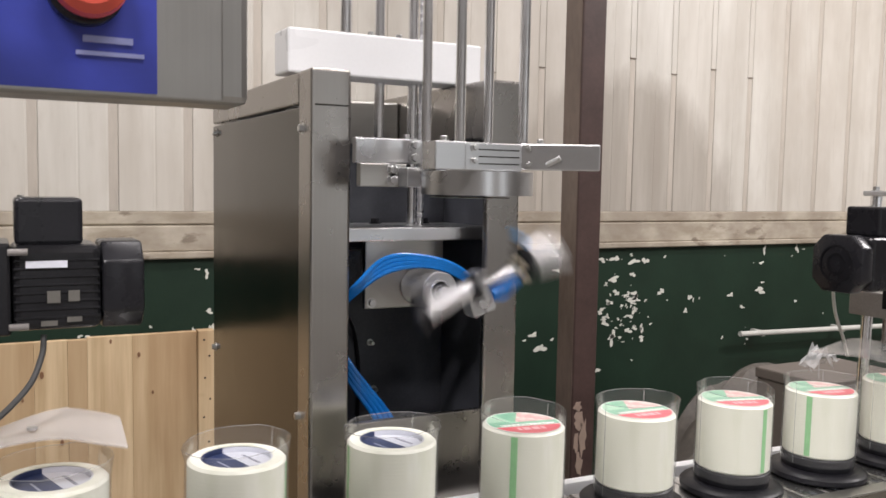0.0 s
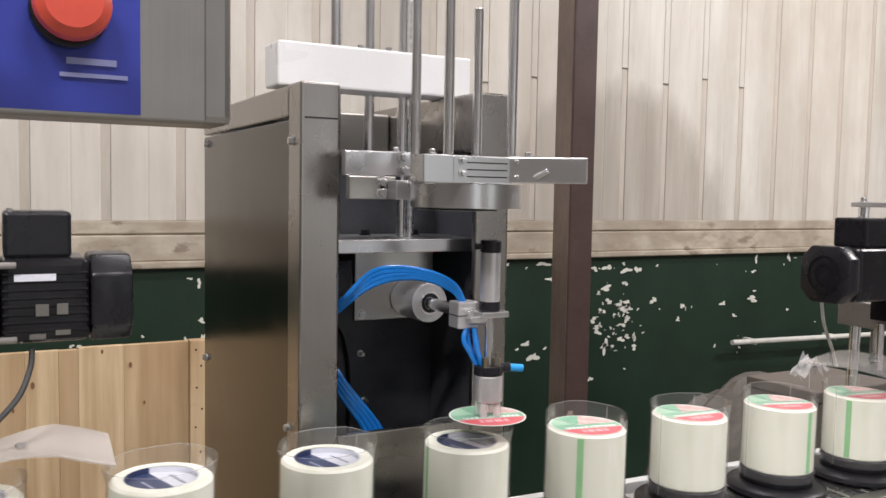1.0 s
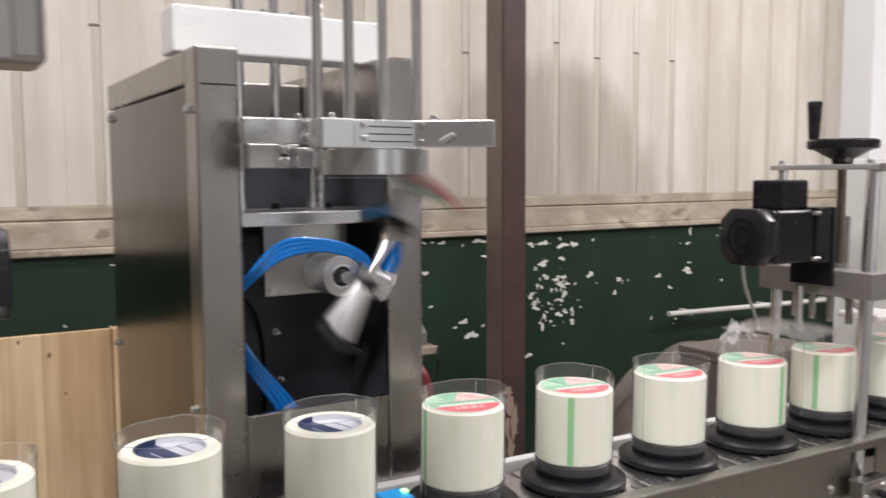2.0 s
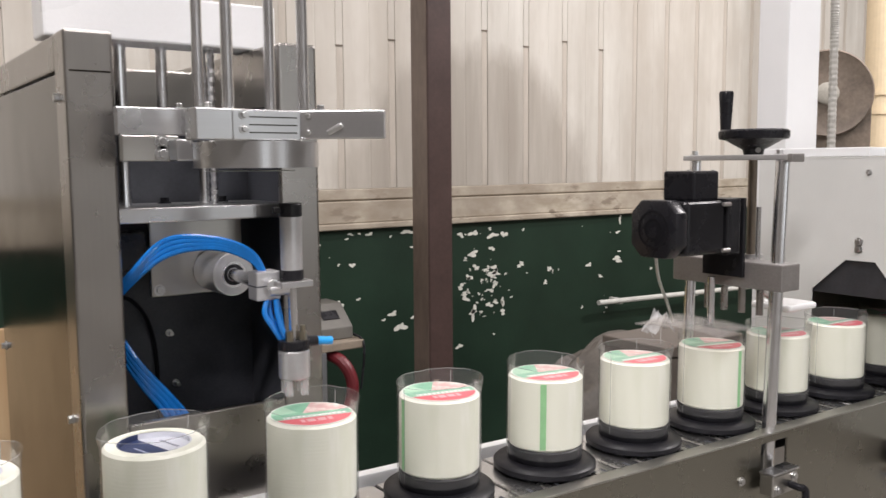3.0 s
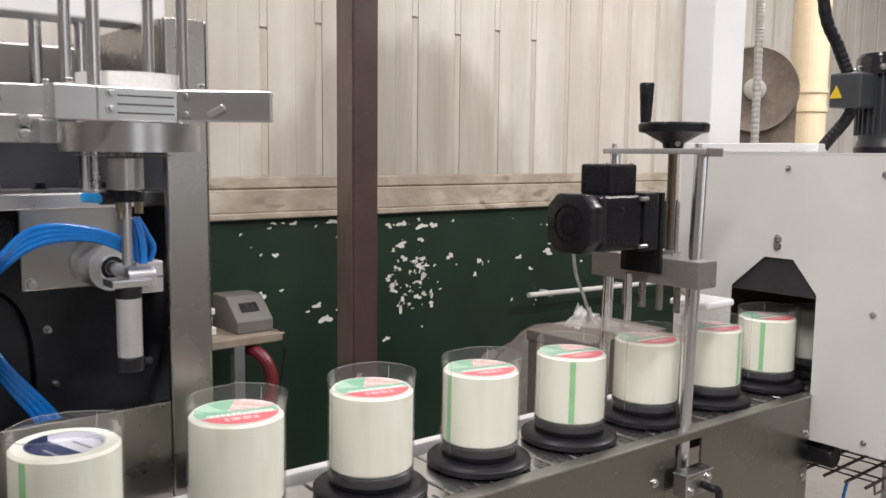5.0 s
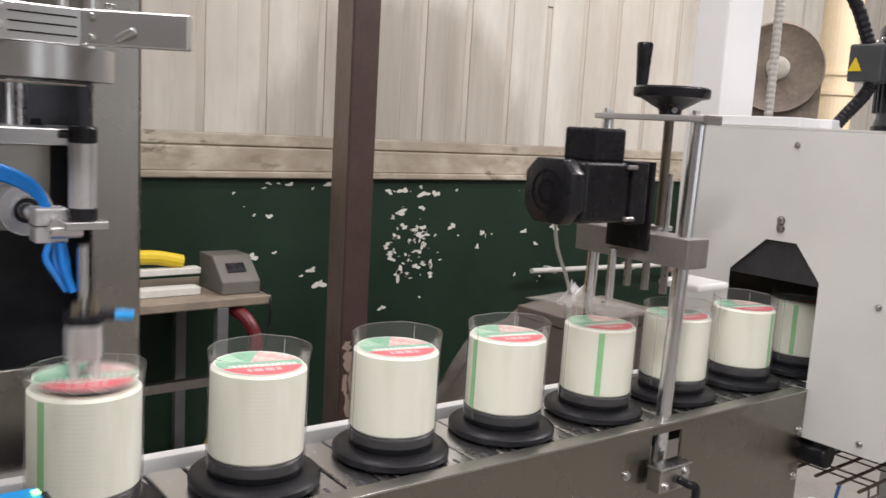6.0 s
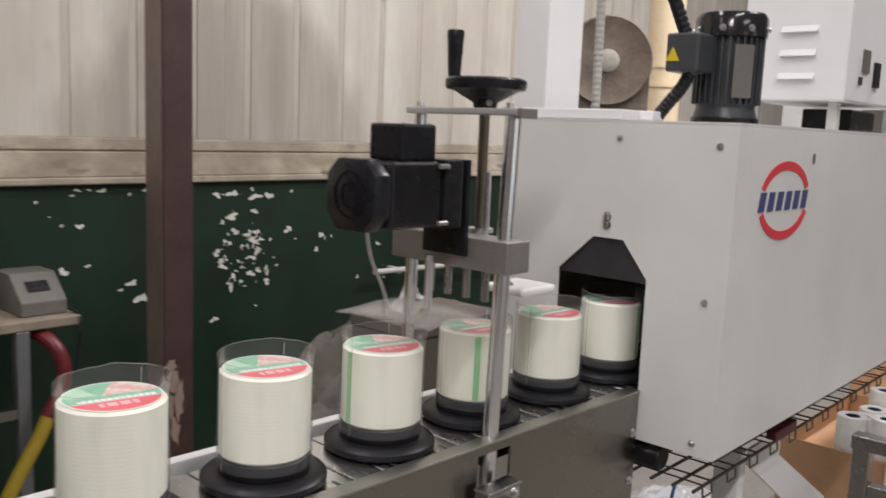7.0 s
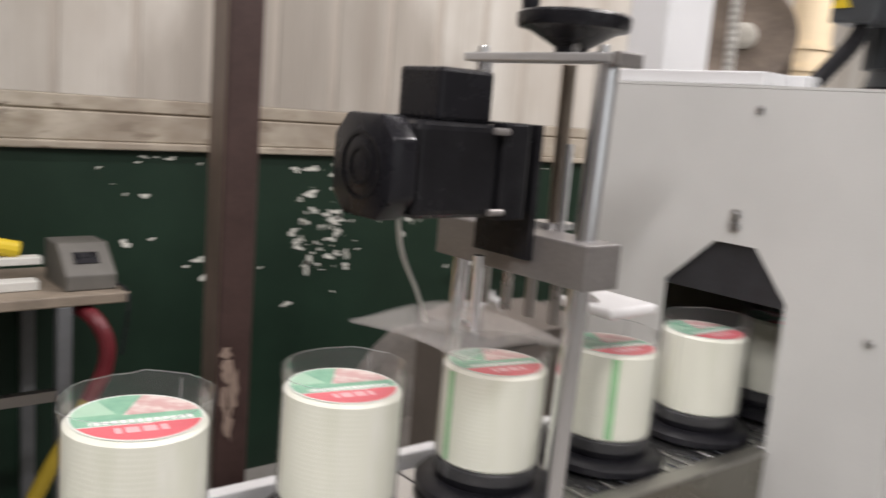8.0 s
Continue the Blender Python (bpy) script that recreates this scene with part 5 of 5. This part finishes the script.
part("board", box(-0.8215, -0.7, 1.552, 1.575, 0, 0.926, 0.0006, 1), PINE, bd)
NAIL = plain("nail_hole", (0.03, 0.02, 0.014), 0.8)
for x, z in ((-0.852, 0.905), (-0.838, 0.86), (-0.85, 0.8), (-0.836, 0.74), (-0.853, 0.69), (-0.84, 0.62)):
    part("nail", rod((x, 1.5362, z), (x, 1.5352, z), 0.003, 8), NAIL, bd)
for x, z, w in ((-1.255, 0.84, 0.009), (-1.09, 0.915, 0.006), (-1.02, 0.875, 0.007), (-1.3, 0.78, 0.006), (-0.985, 0.77, 0.005), (-1.21, 0.66, 0.008)):
    part("knot", turned(rod((0, 1.5518, 0), (0, 1.549, 0), w, 14), Matrix.Translation((x, 0, z)) @ Matrix.Diagonal((0.55, 1, 1, 1))), KNOT, bd, "small dark knot")

cbxn = thing("push_button_box", (-1.35, -0.36, 1.38), "stainless control box with a blue panel and push buttons", "control box")
part("case", box(-1.75, -1.238, -0.376, -0.338, 1.38, 1.72, 0.004, 2), BOX_STEEL, cbxn)
part("door", box(-1.745, -1.252, -0.38, -0.3765, 1.3805, 1.718, 0.0012, 2), BOX_STEEL, cbxn)
part("blue_panel", box(-1.72, -1.284, -0.3812, -0.3801, 1.3825, 1.68), BLUE_SIGN, cbxn)
for x, mt in ((-1.316, RED_BTN), (-1.382, GREEN_BTN)):
    bt = part("button_collar", rod((x, -0.3812, 1.428), (x, -0.39, 1.428), 0.017, 28, 0.001), BLACK_SATIN, cbxn)
    part("button", lathe([(0.0, 0.03), (0.012, 0.0295), (0.0158, 0.026), (0.0166, 0.02), (0.011, 0.012), (0.011, 0.0)], 32, axis_frame((x, -0.385, 1.428), (x, -1, 1.428))[0]), mt, bt, "mushroom push button", True)
    part("caption", box(x - 0.004, x + 0.026, -0.3822, -0.3811, 1.3985, 1.4005), CAPTION, cbxn, "pale caption bar")
    part("caption", box(x - 0.001, x + 0.021, -0.3822, -0.3811, 1.4045, 1.4075), CAPTION, cbxn, "pale caption bar")
part("stand", rod((-1.6, -0.357, 0.0), (-1.6, -0.357, 1.3805), 0.018, 20), STEEL_V, cbxn)

# things beyond the oven
wst = thing("film_waste_heap", (1.5, 0.45, 0), "heap of crumpled white film waste on the floor", "heap")
part("film", lump(1.5, 0.45, 0.001, 0.75, 0.5, 0.2, 5.0), plain("white_film_waste", (0.5, 0.51, 0.52), 0.25, 0.0, 0.15, 20, 90, 0.6), wst)
part("film", lump(1.2, 0.3, 0.001, 0.5, 0.4, 0.2, 9.0), plain("bluish_film_waste", (0.36, 0.42, 0.5), 0.25, 0.0, 0.15, 20, 90, 0.6), wst)
def carton(x0, x1, y0, y1, h, label):
    c = thing("cardboard_carton", ((x0 + x1) / 2, (y0 + y1) / 2, 0), label, "carton")
    part("side", box(x0, x0 + 0.006, y0, y1, 0, h), CARD, c)
    part("side", box(x1 - 0.006, x1, y0, y1, 0, h), CARD, c)
    part("side", box(x0 + 0.0065, x1 - 0.0065, y0, y0 + 0.006, 0, h), CARD, c)
    part("side", box(x0 + 0.0065, x1 - 0.0065, y1 - 0.006, y1, 0, h), CARD, c)
    part("liner", box(x0 + 0.007, x1 - 0.007, y0 + 0.007, y1 - 0.007, 0.002, h - 0.07), CARD, c)
    part("flap", turned(box(-0.003, 0.003, y0, y1, 0, 0.16), Matrix.Translation((x1 - 0.003, 0, h + 0.002)) @ pose(0, 0, 0, 0, 20, 0)), CARD, c)
    return c


carton(2.03, 2.75, -0.6, 0.32, 0.31, "open brown cardboard carton filled with white rolls")
WHITE_ROLL = plain("white_film_roll", (0.82, 0.82, 0.8), 0.4)
rng = random.Random(5)
for i in range(6):
    for j in range(8):
        if j == 0 or (j == 1 and i > 3):
            continue
        x, y = 2.09 + i * 0.112 + rng.uniform(-0.008, 0.008), 0.215 - j * 0.104 + rng.uniform(-0.006, 0.006)
        w = thing("white_roll", (x, y, 0.24), "white wrapped roll standing in the carton", "roll", "rolls in the carton")
        h = rng.uniform(0.14, 0.24) - (0.04 if i == 0 else 0)
        z0 = 0.241
        part("winding", lathe([(0.024, z0), (0.048, z0), (0.049, z0 + 0.004), (0.049, z0 + h - 0.004), (0.047, z0 + h), (0.024, z0 + h), (0.024, z0)], 28, Matrix.Translation((x, y, 0))), WHITE_ROLL, w, "", True)
        part("core", lathe([(0.0238, z0), (0.0238, z0 + h - 0.002), (0.0215, z0 + h - 0.002), (0.0215, z0)], 24, Matrix.Translation((x, y, 0))), NAVY_PRINT, w, "navy core", True)
st = thing("steel_stand", (0.95, -0.45, 0), "square steel tube stand beside the carton", "stand")
for y in (-0.238, -0.78):
    part("leg", box(0.96, 0.995, y, y + 0.035, 0, 0.69, 0.002), STEEL_V, st)
part("rail", box(0.958, 0.997, -0.78, -0.2, 0.6905, 0.72, 0.002), STEEL_V, st)
part("lower_rail", box(0.962, 0.993, -0.7445, -0.2385, 0.58, 0.62, 0.002), STEEL_V, st)

# pad and film scraps at the press, and a small light sensor
# pad: a sheet's highlight built as a white block; its arm is added
part("added_arm", rod((PX + 0.02, 0.085, 1.132), (0.15, 0.085, 1.078), 0.005, 12), STEEL_V, press)
part("highlight_pad", box(0.13, 0.215, 0.045, 0.125, 1.0665, 1.079, 0.005, 3), plain("white_highlight", (0.9, 0.9, 0.9), 0.15, 0.0, 0.02), press, "glossy white block for the highlight on the sheet")


def scrap(x, y, z, size, seed):
    t = thing("film_scrap", (x, y, z), "crumpled clear plastic film scrap on the brown box", "film scrap", "film scraps")
    b = bmesh.new()
    n_ = 7
    g = [[b.verts.new((x + (i / n_ - 0.5) * size + 0.25 * size * noise.noise(Vector((i * 0.7, j * 0.7, seed))), y + (j / n_ - 0.5) * size * 0.5, z + size * (0.1 + 0.8 * i / n_ * (1 - i / n_) * 2) + 0.35 * size * noise.noise(Vector((i * 0.8, j * 0.8, seed + 9))))) for j in range(n_ + 1)] for i in range(n_ + 1)]
    for i in range(n_):
        for j in range(n_):
            b.faces.new((g[i][j], g[i + 1][j], g[i + 1][j + 1], g[i][j + 1]))
    o = part("film", b, film_mat("crumpled_film", 0.32, (1, 1, 1), 0.12, 1.4), t)
    o.visible_shadow = False
    part("tail", rod((x, y, z - 0.024), (x, y, z + 0.02), 0.001, 6), FILM_EDGE, t)
    return t


se = thing("light_sensor", (-0.85, -0.02, 0.9), "small blue and black light sensor on the conveyor edge", "sensor")
part("case", box(-0.892, -0.86, -0.05, -0.02, 0.976, 0.991, 0.002), BLUE_FIT, se)
part("lens", box(-0.8595, -0.853, -0.044, -0.026, 0.978, 0.988, 0.001), BLACK_SATIN, se)
glow, gn, gl_, gp = nodes_of("green_indicator")
gp.inputs["Emission Color"].default_value, gp.inputs["Emission Strength"].default_value = (0.2, 1.0, 0.1, 1), 2.5
part("indicator", box(-0.867, -0.861, -0.04, -0.032, 0.9912, 0.994, 0.001), glow, se, "lit green indicator")
part("bracket", box(-0.888, -0.865, -0.0545, -0.0505, 0.86, 0.989), STEEL_V, se)
part("foot", box(-0.888, -0.865, -0.05, 0.002, 0.86, 0.864), STEEL_V, se)
bbx = thing("brown_box", (0.66, 0.72, 0), "dull brown packing box behind the conveyor", "box")
BOXB = plain("dull_brown_board", (0.1, 0.085, 0.072), 0.75, 0.0, 0.2, 8)
part("body", box(0.52, 0.84, 0.64, 0.86, 0, 0.82, 0.004), BOXB, bbx)
part("lid", box(0.516, 0.844, 0.636, 0.864, 0.8205, 0.85, 0.004), BOXB, bbx)
scrap(0.545, 0.68, 0.875, 0.1, 2.0)


# ---- moving things ----
CUP = -0.132
SWING = [(0, 110), (0.07, 172), (0.1, 180), (0.43, 180), (0.47, 140), (0.5, 95), (0.53, 45), (0.58, 0), (1.45, 0), (1.5, 35), (1.55, 95), (1.6, 150), (1.66, 180), (1.93, 180), (2.0, 148), (2.05, 95), (2.1, 40), (2.16, 0),
         (3.03, 0), (3.08, 45), (3.12, 110), (3.2, 180), (3.52, 180), (3.57, 145), (3.6, 115), (3.65, 55), (3.7, 12), (3.75, 0), (4.62, 0), (4.66, 45), (4.7, 100), (4.75, 150), (4.8, 180), (5.1, 180), (5.16, 130), (5.22, 60), (5.3, 0),
         (6.12, 0), (6.2, 40), (6.25, 95), (6.3, 150), (6.36, 180), (6.66, 180), (6.72, 120), (6.78, 45), (6.84, 0), (7.68, 0), (7.74, 60), (7.8, 130), (7.86, 180), (8, 180)]
PLACED = {0: 1.36, -1: 2.92, -2: 4.46, -3: 6.02, -4: 7.58}
PICKED = {0: 0.3, -1: 1.85, -2: 3.45, -3: 5.0, -4: 6.55}


def swing_pose(a):
    return pose(SX, SY, SZ, 0, -a, 0)


def swing_at(t):
    for (t0, a0), (t1, a1) in zip(SWING, SWING[1:]):
        if t <= t1:
            return a0 + (a1 - a0) * (t - t0) / (t1 - t0)
    return SWING[-1][1]


def roll_x(k, t):
    return X0 + PITCH * k + V * t


def motions():
    for k in range(-4, 9):
        times = [i * 1.0 for i in range(9)]
        walk(ROLLS[k], [(t, LINE @ pose(roll_x(k, t), YC, ZR)) for t in times])
        walk(CARRIERS[k], [(t, LINE @ pose(roll_x(k, t), YC, ZPUCK)) for t in times])
        rows = []
        if k > 0:
            rows = [(t, LINE @ pose(roll_x(k, t), YC, ZTOP + 0.0004, 0, 0, -12 + 5 * (k % 3))) for t in times]
        else:
            tp, tl = PICKED[k], PLACED[k]
            held = [t for t, a in SWING if tp <= t <= tl]
            on_arm = Matrix.Translation((0.024, 0, CUP)) @ pose(0, 0, 0, 0, 0, -10)
            rows = [(0, swing_pose(180) @ on_arm)] if tp > 0 else []
            rows += [(t, swing_pose(swing_at(t)) @ on_arm) for t in held if t < tl - 0.1]
            rows.append((round(tl - 0.1, 2), swing_pose(0) @ on_arm))
            rows += [(t, LINE @ pose(roll_x(k, t), YC, ZTOP + 0.0004, 0, 0, -10)) for t in [tl] + [x * 0.5 for x in range(17) if x * 0.5 > tl + 0.05]]
        walk(LABELS[k], rows)
    walk(arm, [(t, swing_pose(a)) for t, a in SWING])
    # dwell under the magazine: the head pushes up and lifts the pile
    push, lift_rows = [], [(0, pose(0, 0, 0))]
    for t0, t1 in ((0.1, 0.43), (1.66, 1.93), (3.2, 3.52), (4.8, 5.1), (6.36, 6.66), (7.86, 8.1)):
        push += [(t0, 0.0), (round(t0 + 0.05, 2), -0.018)] + ([(round(t1 - 0.05, 2), -0.018), (t1, 0.0)] if t1 < 8 else [(8, -0.018)])
    lift_rows += [(t, pose(0, 0, -d)) for t, d in push]
    walk(stack, lift_rows if lift_rows[-1][0] == 8 else lift_rows + [(8, pose(0, 0, 0))])
    rows = [(0, pose(0, 0, 0))]
    for k in sorted(PLACED, key=PLACED.get):
        tl = PLACED[k]
        rows += [(round(tl - 0.1, 2), pose(0, 0, 0)), (tl, pose(0, 0, -0.028)), (round(tl + 0.09, 2), pose(0, 0, 0))]
    rows += [(t, pose(0, 0, d)) for t, d in push]
    walk(slider, sorted(rows, key=lambda row: row[0]))
    for flap, high, swing in ((BEAT[0], 0.013, 4.0), (BEAT[1], 0.017, 5.0)):
        x, y, z = flap.location
        beat = [math.cos(2 * math.pi * 4.9 * i * 0.05) for i in range(161)]
        walk(flap, [(round(i * 0.05, 2), pose(x, y, z + high * b, 0, swing * (1 - b), 0)) for i, b in enumerate(beat)])
    walk(chain, [(t, LINE @ pose(V * t, 0, 0)) for t in range(9)])


motions()
